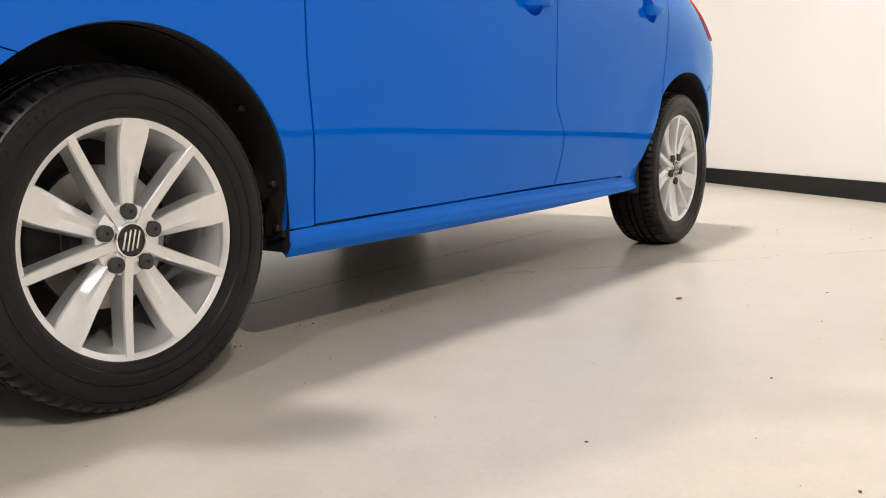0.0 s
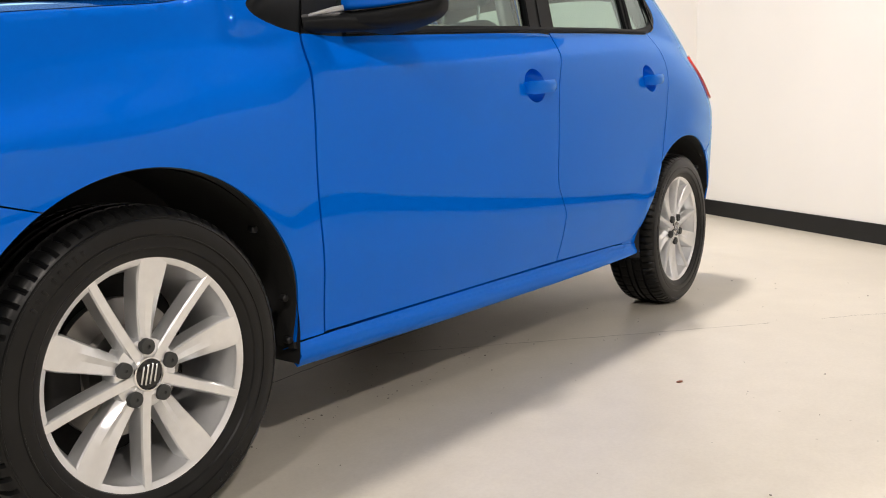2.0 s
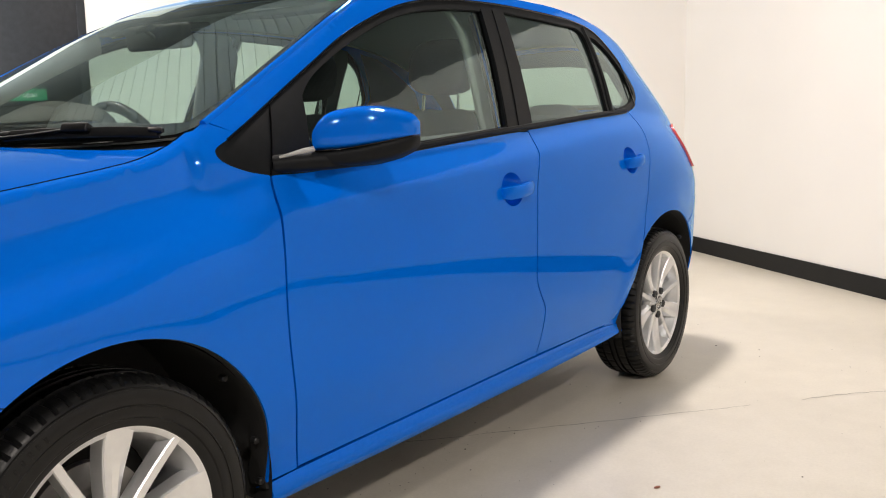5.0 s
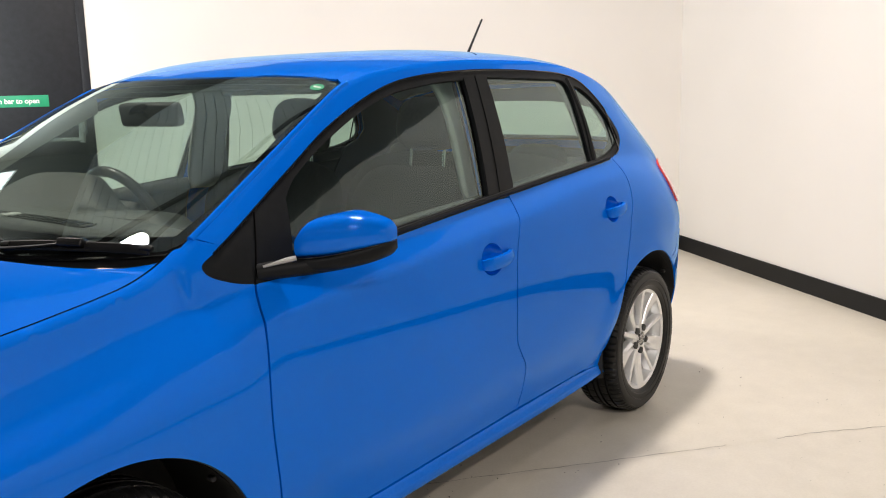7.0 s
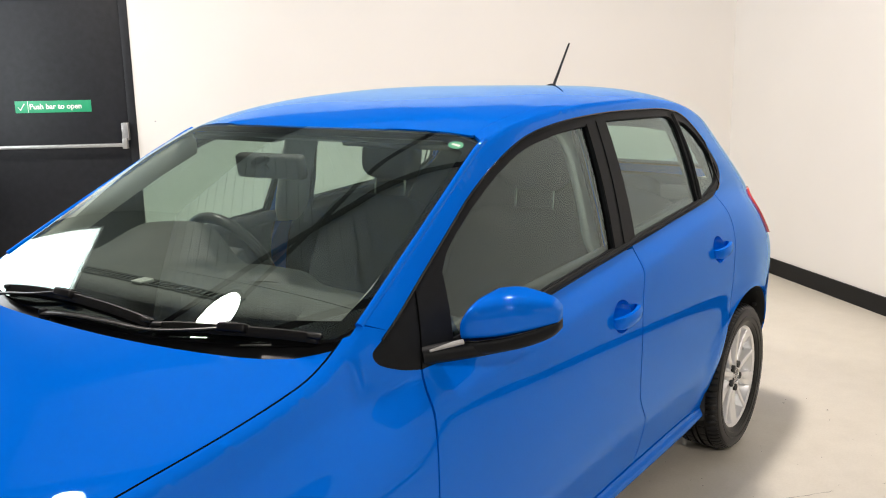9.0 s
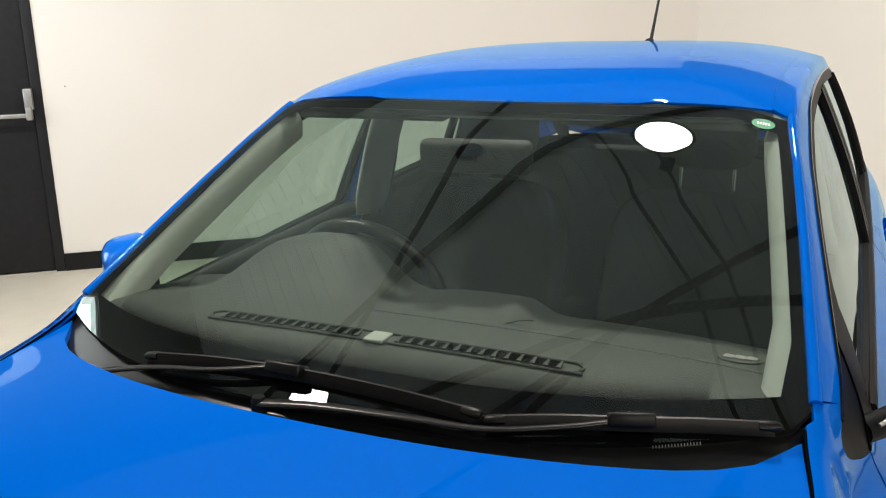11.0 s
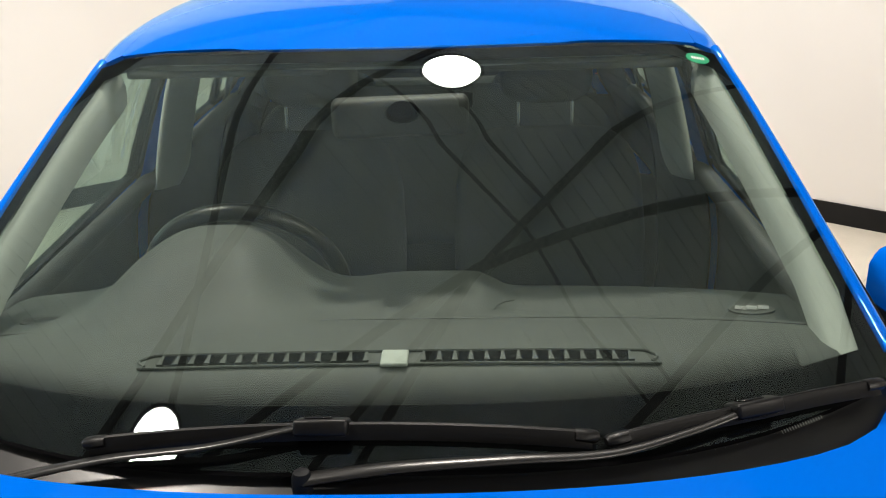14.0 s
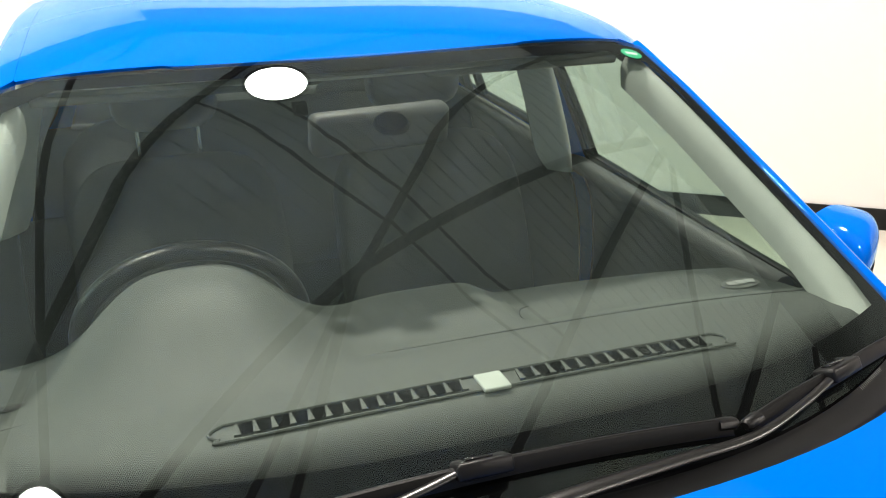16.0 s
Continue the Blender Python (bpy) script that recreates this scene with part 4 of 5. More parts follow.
def wheel(turn):
    w = new("wheel")
    w.empty_display_size = 0.1
    w.parent = car
    R = lambda a: Matrix.Rotation(-radians(a), 4, "Y")
    part("tyre", tyre_mesh(), RUBBER, w, "black radial tyre with moulded sidewall")
    rim = part("rim", revolve([(0.1947, -0.0680), (0.1962, -0.0735), (0.2003, -0.0762), (0.2060, -0.0785), (0.2106, -0.0805), (0.2137, -0.0815), (0.2158, -0.079), (0.2148, -0.074), (0.2096, -0.070), (0.2096, 0.085), (0.2060, 0.085), (0.1751, 0.08), (0.1761, -0.005), (0.1792, -0.024), (0.1890, -0.052), (0.1947, -0.0680)], 96), ALLOY, w, "silver painted alloy rim")
    ws, ns = spoke(True), spoke(False)
    mw, mn = bpy.data.meshes.new("spoke"), bpy.data.meshes.new("spoke")
    ws.to_mesh(mw), ns.to_mesh(mn)
    for k in range(5):
        for me, o in ((mw, 0), (mn, 36)):
            s = part("spoke", me, ALLOY, w)
            s.matrix_local = R(turn + 72 * k + o)
    part("hub", moved(revolve([(0.0, -0.050), (0.034, -0.050), (0.040, -0.0525), (0.046, -0.0500), (0.062, -0.046), (0.066, -0.036), (0.066, -0.015), (0.0, -0.015)], 60), Matrix.Translation((0, -0.015, 0))), ALLOY, w)
    part("centre_cap", moved(revolve([(0.0, -0.0560), (0.026, -0.0555), (0.0275, -0.0548), (0.0275, -0.046)], 40), Matrix.Translation((0, -0.015, 0))), GLOSS_BLACK, w, "dark centre cap")
    part("cap_ring", moved(revolve([(0.0265, -0.0552), (0.0280, -0.0580), (0.0305, -0.0575), (0.0315, -0.051)], 48), Matrix.Translation((0, -0.015, 0))), CHROME, w, "chrome ring")
    bm = None
    for off_ in (-0.0135, -0.0045, 0.0045, 0.0135):
        hgt = math.sqrt(0.024**2 - off_**2) * 0.8
        b1 = box(-0.0019, -0.0572, -hgt, 0.0019, -0.0558, hgt, 0.0004, 1)
        b1.transform(Matrix.Translation((off_, 0, 0)) @ Matrix.Rotation(radians(14), 4, "Y"))
        bm = b1 if bm is None else join(bm, b1)
    part("cap_emblem", moved(bm, Matrix.Translation((0, -0.015, 0))), CHROME, w, "plain silver emblem bars")
    for k in range(5):
        a = radians(turn + 5 + 72 * k)
        p = Matrix.Translation((0.0495 * math.cos(a), -0.015, 0.0495 * math.sin(a)))
        part("bolt_cap", moved(revolve([(0.0, -0.0560), (0.0028, -0.0560), (0.0034, -0.0588), (0.0110, -0.0592), (0.0140, -0.0575), (0.0146, -0.045)], 22), p), CABIN, w, "black wheel bolt cap")
    part("brake_disc", revolve([(0.0, -0.005), (0.075, -0.005), (0.078, 0.012), (0.128, 0.012), (0.128, 0.030), (0.06, 0.030)], 60), STEEL, w, "worn steel brake disc")
    cb = box(-0.150, -0.006, -0.055, -0.085, 0.055, 0.070, 0.014, 3)
    part("brake_caliper", cb, LINER, w, "dark brake caliper")
    part("hub_back", revolve([(0.0, 0.075), (0.175, 0.070), (0.182, 0.050)], 40), LINER, w)
    # raised unreadable sidewall lettering: one bar a character
    mark = bpy.data.meshes.new("sidewall_mark")
    bb = box(0.256, -0.0953, -0.0028, 0.268, -0.0930, 0.0028, 0.0008, 1)
    bb.to_mesh(mark)
    for a in (118, 121.5, 125, 128.5, 132, 137, 140.5, 144, 298, 301.5, 305, 308.5, 312):
        part("sidewall_mark", mark, RUBBER, w).matrix_local = R(a)
    return w


WY = 0.716
for wx, s, turn in ((0.0, -1, 84), (2.467, -1, 52), (0.0, 1, 20), (2.467, 1, 70)):
    w = wheel(turn)
    w.matrix_local = pose(wx - 0.0065, s * WY, HUB, 0, 0, 0 if s < 0 else 180)


# ================= mirrors, wipers, aerial =================
def wing_mirror(s):
    root = new("wing_mirror")
    root.empty_display_size = 0.1
    root.parent = car

    def shell(zlo, zhi, fr, flip=False, n=20, m=20, lid=True):
        """Loft from the inner to the outer end."""
        bm = bmesh.new()
        secs = []
        for i in range(n + 1):
            t = i / n
            e = (max(0.0, 1 - 0.34 * (1 - min(t / 0.14, 1.0)) ** 2.2)) ** 0.7 * (1 - 0.30 * max(0.0, (t - 0.90) / 0.10) ** 2)
            F = Vector((0.508, -0.797)).lerp(Vector((0.664, -0.948)), t) + Vector((-0.012, -0.008)) * math.sin(math.pi * t)
            Rr = Vector((0.652, -0.782)).lerp(Vector((0.702, -0.940)), t)
            lo, hi = zlo(t), zhi(t)
            if flip:
                lo = hi - (hi - lo) * e
            else:
                hi = lo + (hi - lo) * e
            ring = []
            for j in range(m + 1):
                th = radians(-90 + 180 * j / m)
                c_, s_ = max(0.0, math.cos(th)), math.sin(th)
                full_ = (s_ > 0) == flip
                d = c_ ** (0.16 if full_ else 0.42) * (0.80 + 0.20 * e) * fr
                hgt = math.copysign(abs(s_) ** (0.55 if full_ else 0.9), s_)
                p = Rr.lerp(F, d)
                ring.append(bm.verts.new((p.x, s * -p.y if s > 0 else p.y, (lo + hi) / 2 + (hi - lo) / 2 * hgt)))
            secs.append(ring)
        for a, b in zip(secs, secs[1:]):
            for j in range(m):
                bm.faces.new((a[j], a[j + 1], b[j + 1], b[j]))
        bm.faces.new(secs[0]), bm.faces.new(secs[-1])
        if lid:
            back = [r[0] for r in secs] + [r[-1] for r in reversed(secs)]
            bm.faces.new(back)
        bmesh.ops.recalc_face_normals(bm, faces=bm.faces[:])
        return smooth(bm, 50)

    zt = curve([(0, 1.050), (0.15, 1.056), (0.42, 1.062), (0.7, 1.054), (1, 1.036)])
    zl = curve([(0, 0.966), (0.3, 0.970), (0.6, 0.979), (1, 0.994)])
    part("mirror_cap", shell(zl, zt, 1.0), PAINT, root, "glossy blue mirror cap")
    zb = curve([(0, 0.926), (0.3, 0.930), (0.7, 0.944), (1, 0.966)])
    part("lower_casing", shell(lambda t: zb(t), lambda t: zl(t) + 0.002, 0.985, True), BLACK_TRIM, root, "black plastic lower mirror casing")
    part("indicator", shell(lambda t: zl(t) - 0.004 + 0.003 * t, lambda t: zl(t) + 0.003, 0.992, True), GLOSS_BLACK, root, "smoked indicator strip")
    # arm to the door
    pts = [(0.455, s * 0.738, 0.940), (0.500, s * 0.775, 0.944), (0.550, s * 0.812, 0.947), (0.605, s * 0.855, 0.950)]
    part("mirror_arm", tube(pts, [0.022, 0.024, 0.024, 0.02], 12, False, 0.9), BLACK_TRIM, root, "black plastic mirror foot")
    part("arm_edge", tube([(0.452, s * 0.762, 0.956), (0.49, s * 0.797, 0.968), (0.505, s * 0.812, 0.972)], [0.003, 0.006, 0.006], 8), METAL_GREY, root, "pale bare plastic edge")
    m = bmesh.new()
    vs = [m.verts.new((x + 0.002, s * y, z)) for x, y, z in ((0.658, 0.797, 0.975), (0.702, 0.928, 0.993), (0.702, 0.928, 1.024), (0.660, 0.802, 1.040))]
    m.faces.new(vs)
    part("mirror_glass", m, CHROME, root, "mirror glass")
    return root


wing_mirror(-1)
wing_mirror(1)


def sweep(path, section, up):
    """A section of (across, height) points carried along a path, closed at both ends."""
    bm = bmesh.new()
    P = [Vector(p) for p in path]
    rings = []
    for i, p in enumerate(P):
        d = (P[min(i + 1, len(P) - 1)] - P[max(i - 1, 0)]).normalized()
        side = d.cross(up).normalized()
        k = 0.55 if i in (0, len(P) - 1) else 1.0
        rings.append([bm.verts.new(p + side * u + up * h * k) for u, h in section])
    n = len(section)
    for a, b in zip(rings, rings[1:]):
        for k in range(n):
            bm.faces.new((a[k], a[(k + 1) % n], b[(k + 1) % n], b[k]))
    bm.faces.new(rings[0][::-1]), bm.faces.new(rings[-1])
    bmesh.ops.recalc_face_normals(bm, faces=bm.faces[:])
    return smooth(bm, 24)


def wiper(name, pts_blade, pts_arm, joint, pivot):
    root = new(name)
    root.empty_display_size = 0.1
    root.parent = car
    on = lambda x, y, h: (x, y, screen_z(x, y) + h)
    up = Vector((-0.455, 0, 0.89))
    bl = [on(x, y, 0.007) for x, y in soft(pts_blade, 8)]
    part("blade_spoiler", sweep(bl, [(-0.0105, 0.0), (-0.0098, 0.0085), (-0.0070, 0.0125), (-0.0035, 0.0130), (0.0015, 0.0095), (0.0085, 0.0030), (0.0105, 0.0)], up), WIPER, root, "black flat wiper blade")
    part("blade_rubber", tube([on(x, y, 0.004) for x, y in soft(pts_blade, 8)], 0.0035, 6, False, 1.6), SEAL, root)
    am = [on(x, y, h) for x, y, h in pts_arm]
    am = [tuple(p) for p in soft(am, 6)]
    n = len(am)
    part("wiper_arm", tube(am, [0.0125 - 0.0065 * min(1, i / (0.7 * n)) for i in range(n)], 12, False, 0.5), ARM, root, "satin black wiper arm")
    x, y = joint
    b = box(-0.020, -0.032, -0.014, 0.014, 0.032, 0.006, 0.004, 2)
    d = Vector(pts_blade[-1]) - Vector(pts_blade[0])
    ang = math.atan2(-d.x, d.y)
    b.transform(Matrix.Translation(on(x, y, 0.022)) @ Matrix.Rotation(ang, 4, "Z") @ Matrix.Rotation(radians(-26), 4, "Y"))
    part("blade_joint", b, WIPER, root, "black clip joint")
    part("joint_cover", moved(box(-0.013, -0.020, 0.0055, 0.004, 0.012, 0.0085, 0.0012, 1), Matrix.Translation(on(x, y, 0.022)) @ Matrix.Rotation(ang, 4, "Z") @ Matrix.Rotation(radians(-26), 4, "Y")), GLOSS_BLACK, root)
    for q, w in ((pts_blade[0], pts_blade[1]), (pts_blade[-1], pts_blade[-2])):
        q, w = Vector(q), Vector(w)
        part("blade_end", tube([on(*(q + (w - q).normalized() * k), 0.014) for k in (-0.008, -0.004, 0.010, 0.020)], [0.006, 0.0092, 0.0098, 0.0094], 8, False, 0.8), WIPER, root, "moulded end cap")
    px, py = pivot
    part("pivot_cap", moved(revolve([(0, 0.018), (0.009, 0.017), (0.012, 0.010), (0.012, -0.01)], 24, "z"), Matrix.Translation((px, py, screen_z(px, py) + 0.0))), BLACK_TRIM, root)
    return root


wiper("windscreen_wiper", [(0.146, 0.342), (0.144, 0.205), (0.141, 0.062), (0.139, -0.10), (0.138, -0.252)], [(0.116, 0.505, -0.006), (0.120, 0.45, 0.006), (0.123, 0.32, 0.014), (0.121, 0.19, 0.020), (0.137, 0.085, 0.022)], (0.139, 0.062), (0.100, 0.52))
wiper("windscreen_wiper", [(0.135, -0.275), (0.163, -0.355), (0.195, -0.454), (0.228, -0.544), (0.258, -0.630)], [(0.088, 0.078, 0.006), (0.094, -0.02, 0.012), (0.105, -0.157, 0.014), (0.118, -0.272, 0.016), (0.150, -0.368, 0.019), (0.182, -0.440, 0.022)], (0.193, -0.455), (0.088, 0.080))

# cowl panel under the wipers
cow = [(rear_of_bonnet(y) + 0.001, -y) for y in [0.665 * i / 14 for i in range(15)]] + [(0.308, -0.668)] + [(cowl_x(y) + 0.02, -y) for y in ys_c[::-1]]
panel("cowl_panel", [(cow, lambda x, y: F_screen(x, y, 0.020), {"out": OUT_TOP, "step": 0.03})], COWL, car, "black plastic scuttle panel", 0.01)
panel("cowl_panel", [(cow, lambda x, y: F_screen(x, y, 0.020), {"out": OUT_TOP, "step": 0.03})], COWL, car, "black plastic scuttle panel", 0.01, True)

aer = new("aerial")
aer.parent = car
ax_, az_ = 2.373, top_z(2.373, 0)
bm = bmesh.new()
rows_ = []
for i in range(11):
    f = i / 10
    w_ = 0.019 * math.sin(math.pi * (0.06 + 0.88 * f)) ** 0.6
    h_ = 0.004 + 0.020 * max(0.0, math.sin(math.pi * min(1.0, f * 0.72))) ** 1.6 if f < 0.9 else 0.004 + 0.06 * (1 - f)
    x = ax_ - 0.085 + 0.125 * f
    rows_.append([bm.verts.new((x, w_ * math.cos(a), top_z(x, 0) - 0.003 + h_ * math.sin(a))) for a in np.linspace(0, math.pi, 11)])
for p_, q_ in zip(rows_, rows_[1:]):
    for i in range(10):
        bm.faces.new((p_[i], p_[i + 1], q_[i + 1], q_[i]))
bm.faces.new(rows_[0]), bm.faces.new(rows_[-1])
bmesh.ops.recalc_face_normals(bm, faces=bm.faces[:])
part("aerial_base", smooth(bm, 50), BLACK_TRIM, aer, "black moulded aerial foot")
m0, m1 = Vector((ax_ + 0.008, 0, az_ + 0.012)), Vector((ax_ + 0.143, 0, az_ + 0.187))
part("aerial_mast", tube([m0, m0.lerp(m1, 0.5), m1], [0.0062, 0.0046, 0.0040], 8), BLACK_TRIM, aer, "black rubber mast")
mu = (m1 - m0).normalized()
mv = Vector((0, 1, 0))
mw_ = mu.cross(mv)
coil = []
for i in range(161):
    f = i / 160
    a = 2 * math.pi * 13 * f
    r_ = 0.0054 - 0.0016 * f
    coil.append(m0.lerp(m1, 0.06 + 0.92 * f) + (mv * math.cos(a) + mw_ * math.sin(a)) * r_)
part("mast_thread", tube(coil, 0.0014, 5), HOUSING, aer, "dark grey spiral thread on the mast")

# round green sticker inside the screen
sx, sy = 0.892, -0.532


def on_screen(du, dv, h=-0.012):
    x = sx + du
    return (x, sy + dv, screen_z(x, sy + dv) + h)


bm = bmesh.new()
bm.faces.new([bm.verts.new(on_screen(0.016 * math.sin(a), 0.021 * math.cos(a), 0.001)) for a in np.linspace(0, 2 * math.pi, 33)[:-1]])
bmesh.ops.recalc_face_normals(bm, faces=bm.faces[:])
part("screen_sticker", bm, GREEN, windscreen, "round green sticker with unreadable white print")
bm = bmesh.new()
for k in range(5):
    v0 = -0.012 + 0.005 * k
    bm.faces.new([bm.verts.new(on_screen(u, v, 0.0015)) for u, v in ((-0.004, v0), (0.004, v0), (0.004, v0 + 0.0035), (-0.004, v0 + 0.0035))])
part("sticker_print", bm, WHITE, windscreen, "white unreadable print")
bm = bmesh.new()
for k in range(16):
    f = k / 16
    x, y = 0.180 + 0.030 * f, -0.487 - 0.060 * f
    bm.faces.new([bm.verts.new((x + a, y + b, screen_z(x + a, y + b) + 0.0005)) for a, b in ((0, 0), (0.0042, 0.0007), (0.0034, -0.0009), (-0.0008, -0.0016))])
part("plate_marks", bm, MARK, windscreen, "small pale unreadable marking")


# ================= cabin =================
def dash_mesh():
    """Top of the dashboard with the instrument hump on the driver's side."""
    bm = bmesh.new()
    xs = np.concatenate([np.linspace(0.17, 0.74, 30), [0.755, 0.765, 0.77]])
    ys = np.linspace(-0.69, 0.69, 90)
    prof = curve([(0.17, 0.940), (0.21, 0.990), (0.25, 1.026), (0.285, 1.040), (0.32, 1.042), (0.42, 1.036), (0.47, 1.024), (0.60, 1.004), (0.72, 0.988), (0.755, 0.97), (0.77, 0.90)])
    rows_ = []
    for x in xs:
        row = []
        for y in ys:
            z = prof(x)
            z -= 0.028 * (abs(y) / 0.69) ** 3
            d = (y - 0.325) / 0.150
            hump = math.exp(-abs(d) ** 3.2) * 0.112
            k = min(1.0, max(0.0, (x - 0.36) / 0.26))
            z += hump * k * k * (3 - 2 * k) * (1 if x < 0.75 else 0.4)
            pr = 0.012 * math.exp(-((y + 0.05) / 0.12) ** 4) * min(1, max(0, (x - 0.5) / 0.1))
            edge = -0.020 * min(1.0, max(0.0, (-0.13 - y) / 0.05)) * min(1.0, max(0.0, (x - 0.48) / 0.06))
            lim = screen_z(x, y) - 0.022
            row.append(bm.verts.new((x, y * (1 if x > 0.4 else 1 - 0.12 * (0.4 - x) / 0.23), min(z + pr + edge, lim))))
        rows_.append(row)
    for a, b in zip(rows_, rows_[1:]):
        for i in range(len(ys) - 1):
            bm.faces.new((a[i], a[i + 1], b[i + 1], b[i]))
    bmesh.ops.recalc_face_normals(bm, faces=bm.faces[:])
    return smooth(bm, 60), prof


dm, dash_prof = dash_mesh()
dash = part("dashboard", dm, DASH, car, "grey-black soft plastic dashboard with an instrument hump")
part("dash_front", box(0.70, -0.68, 0.45, 0.765, 0.68, 0.93, 0.02), CABIN, dash)


def dash_z(x, y):
    return dash_prof(x) - 0.028 * (abs(y) / 0.69) ** 3


# demister slots: frame, dark slot, fins
for y0, y1 in ((0.026, 0.301), (-0.323, -0.050)):
    bm = bmesh.new()
    for k in range(12):
        ya, yb_ = y0 + (y1 - y0) * k / 12, y0 + (y1 - y0) * (k + 1) / 12
        bm.faces.new([bm.verts.new((x, y, dash_z(x, y) + 0.0034)) for x, y in ((0.2885, ya), (0.2885, yb_), (0.3125, yb_), (0.3125, ya))])
    part("demister_slot", bm, FRIT, dash, "dark demister slot")
    nf = 13
    for k in range(nf + 1):
        y = y0 + (y1 - y0) * k / nf
        b = bmesh.new()
        tri = ((0.2885, 0.0040), (0.3125, 0.0012), (0.3125, -0.0012), (0.2885, -0.0040))
        top_, low_ = ([b.verts.new((x, y + d, dash_z(x, y) + h)) for x, d in tri] for h in (0.0046, 0.0015))
        b.faces.new(top_)
        for i in range(4):
            b.faces.new((top_[i - 1], top_[i], low_[i], low_[i - 1]))
        bmesh.ops.recalc_face_normals(b, faces=b.faces[:])
        part("demister_fin", b, DASH, dash)
rim_ = soft([(0.284, 0.30), (0.284, 0.0), (0.284, -0.33), (0.290, -0.350), (0.304, -0.358), (0.317, -0.345), (0.319, -0.32), (0.319, 0.0), (0.319, 0.29), (0.317, 0.318), (0.304, 0.333), (0.290, 0.322)], 5, True)
part("demister_frame", tube([(x, y, dash_z(x, y) + 0.0015) for x, y in rim_], 0.0022, 6, True), DASH, dash)
b = box(0.276, -0.018, 0, 0.318, 0.018, 0.006, 0.002)
b.transform(Matrix.Translation((0, -0.012, dash_z(0.30, 0) - 0.001)))
part("sensor_plate", b, PILLAR, dash, "pale sensor plate between the demister slots")
for yy in (-0.555, 0.575):
    part("side_vent", moved(revolve([(0.012, 0.0), (0.034, 0.0045), (0.040, 0.002), (0.041, -0.004)], 32, "z"), Matrix.Translation((0.535, yy, dash_z(0.535, yy) + 0.001)) @ Matrix.Diagonal((0.5, 0.9, 0.45, 1))), DASH, dash, "oval side demister vent")
    bm = bmesh.new()
    for q in (-0.018, 0.0, 0.018):
        bm.faces.new([bm.verts.new((0.535 + a, yy + q + b_, dash_z(0.535, yy) + 0.004)) for a, b_ in ((-0.009, -0.006), (0.005, -0.010), (0.009, 0.006), (-0.005, 0.010))])
    part("vent_slats", bm, METAL_GREY if yy < 0 else SEAL, dash)
part("dash_seam", tube([(0.455, y, dash_z(0.455, y) + 0.0005) for y in np.linspace(-0.66, 0.66, 40)], 0.0014, 5), CABIN, dash)

part("airbag_seam", tube([(x, y, dash_z(x, y) - 0.001 + (0.0 if x < 0.5 else -0.003)) for x, y in soft([(0.500, -0.150), (0.53, -0.152), (0.565, -0.165), (0.578, -0.185)], 6)], 0.0011, 5), SEAL, dash)

# steering wheel
st = new("steering_wheel")
st.parent = car
SW = Matrix.Translation((0.862, 0.320, 0.926)) @ Matrix.Rotation(radians(-112), 4, "Y")
ringp = [(0.185 * math.cos(a), 0.185 * math.sin(a), 0) for a in np.linspace(0, 2 * math.pi, 65)[:-1]]
part("wheel_rim", moved(tube(ringp, 0.0172, 14, True), SW), LEATHER, st, "black leather steering wheel rim")
part("airbag_boss", moved(box(-0.075, -0.075, -0.03, 0.07, 0.075, 0.025, 0.02, 3), SW), CABIN, st)
for a in (90, 270, 180):
    part("wheel_spoke", moved(box(0.05, -0.02, -0.012, 0.185, 0.02, 0.008, 0.006), SW @ Matrix.Rotation(radians(a), 4, "Z")), CABIN, st)


def seat_form(w, d, h, bow, square=0.42):
    """A soft upholstered block, hollowed in front."""
    bm = bmesh.new()
    bmesh.ops.create_uvsphere(bm, u_segments=32, v_segments=20, radius=1)
    for v in bm.verts:
        c = [math.copysign(abs(q) ** square, q) for q in v.co]
        x, y, z = c[0] * d / 2, c[1] * w / 2, (c[2] + 1) * h / 2
        k = (y / (w / 2)) ** 2
        x -= bow * k * (1 if x < 0 else 0.2)
        y *= 1 - 0.12 * max(0.0, (z - 0.55 * h) / (0.45 * h)) ** 2
        v.co = (x, y, z)
    return smooth(bm, 80)


def front_seat(y):
    s = new("front_seat")
    s.empty_display_size = 0.1
    s.parent = car
    tilt = Matrix.Translation((1.43, y, 0.497)) @ Matrix.Rotation(radians(21), 4, "Y")
    part("seat_back", moved(seat_form(0.50, 0.15, 0.60, 0.045), tilt), FABRIC, s, "dark patterned fabric backrest")
    part("seat_cushion", moved(box(-0.27, -0.25, -0.08, 0.25, 0.25, 0.09, 0.05, 4), Matrix.Translation((1.20, y, 0.46)) @ Matrix.Rotation(radians(-8), 4, "Y")), FABRIC, s)
    hm = Matrix.Translation((1.655, y, 1.122)) @ Matrix.Rotation(radians(10), 4, "Y")
    part("headrest", moved(seat_form(0.252, 0.10, 0.19, 0.01, 0.60), hm), FABRIC, s, "dark fabric headrest")
    for dy in (-0.072, 0.072):
        part("headrest_post", tube([(1.640, y + dy, 0.985), (1.655, y + dy, 1.125)], 0.0055, 8), CHROME, s, "bright steel post")
    return s


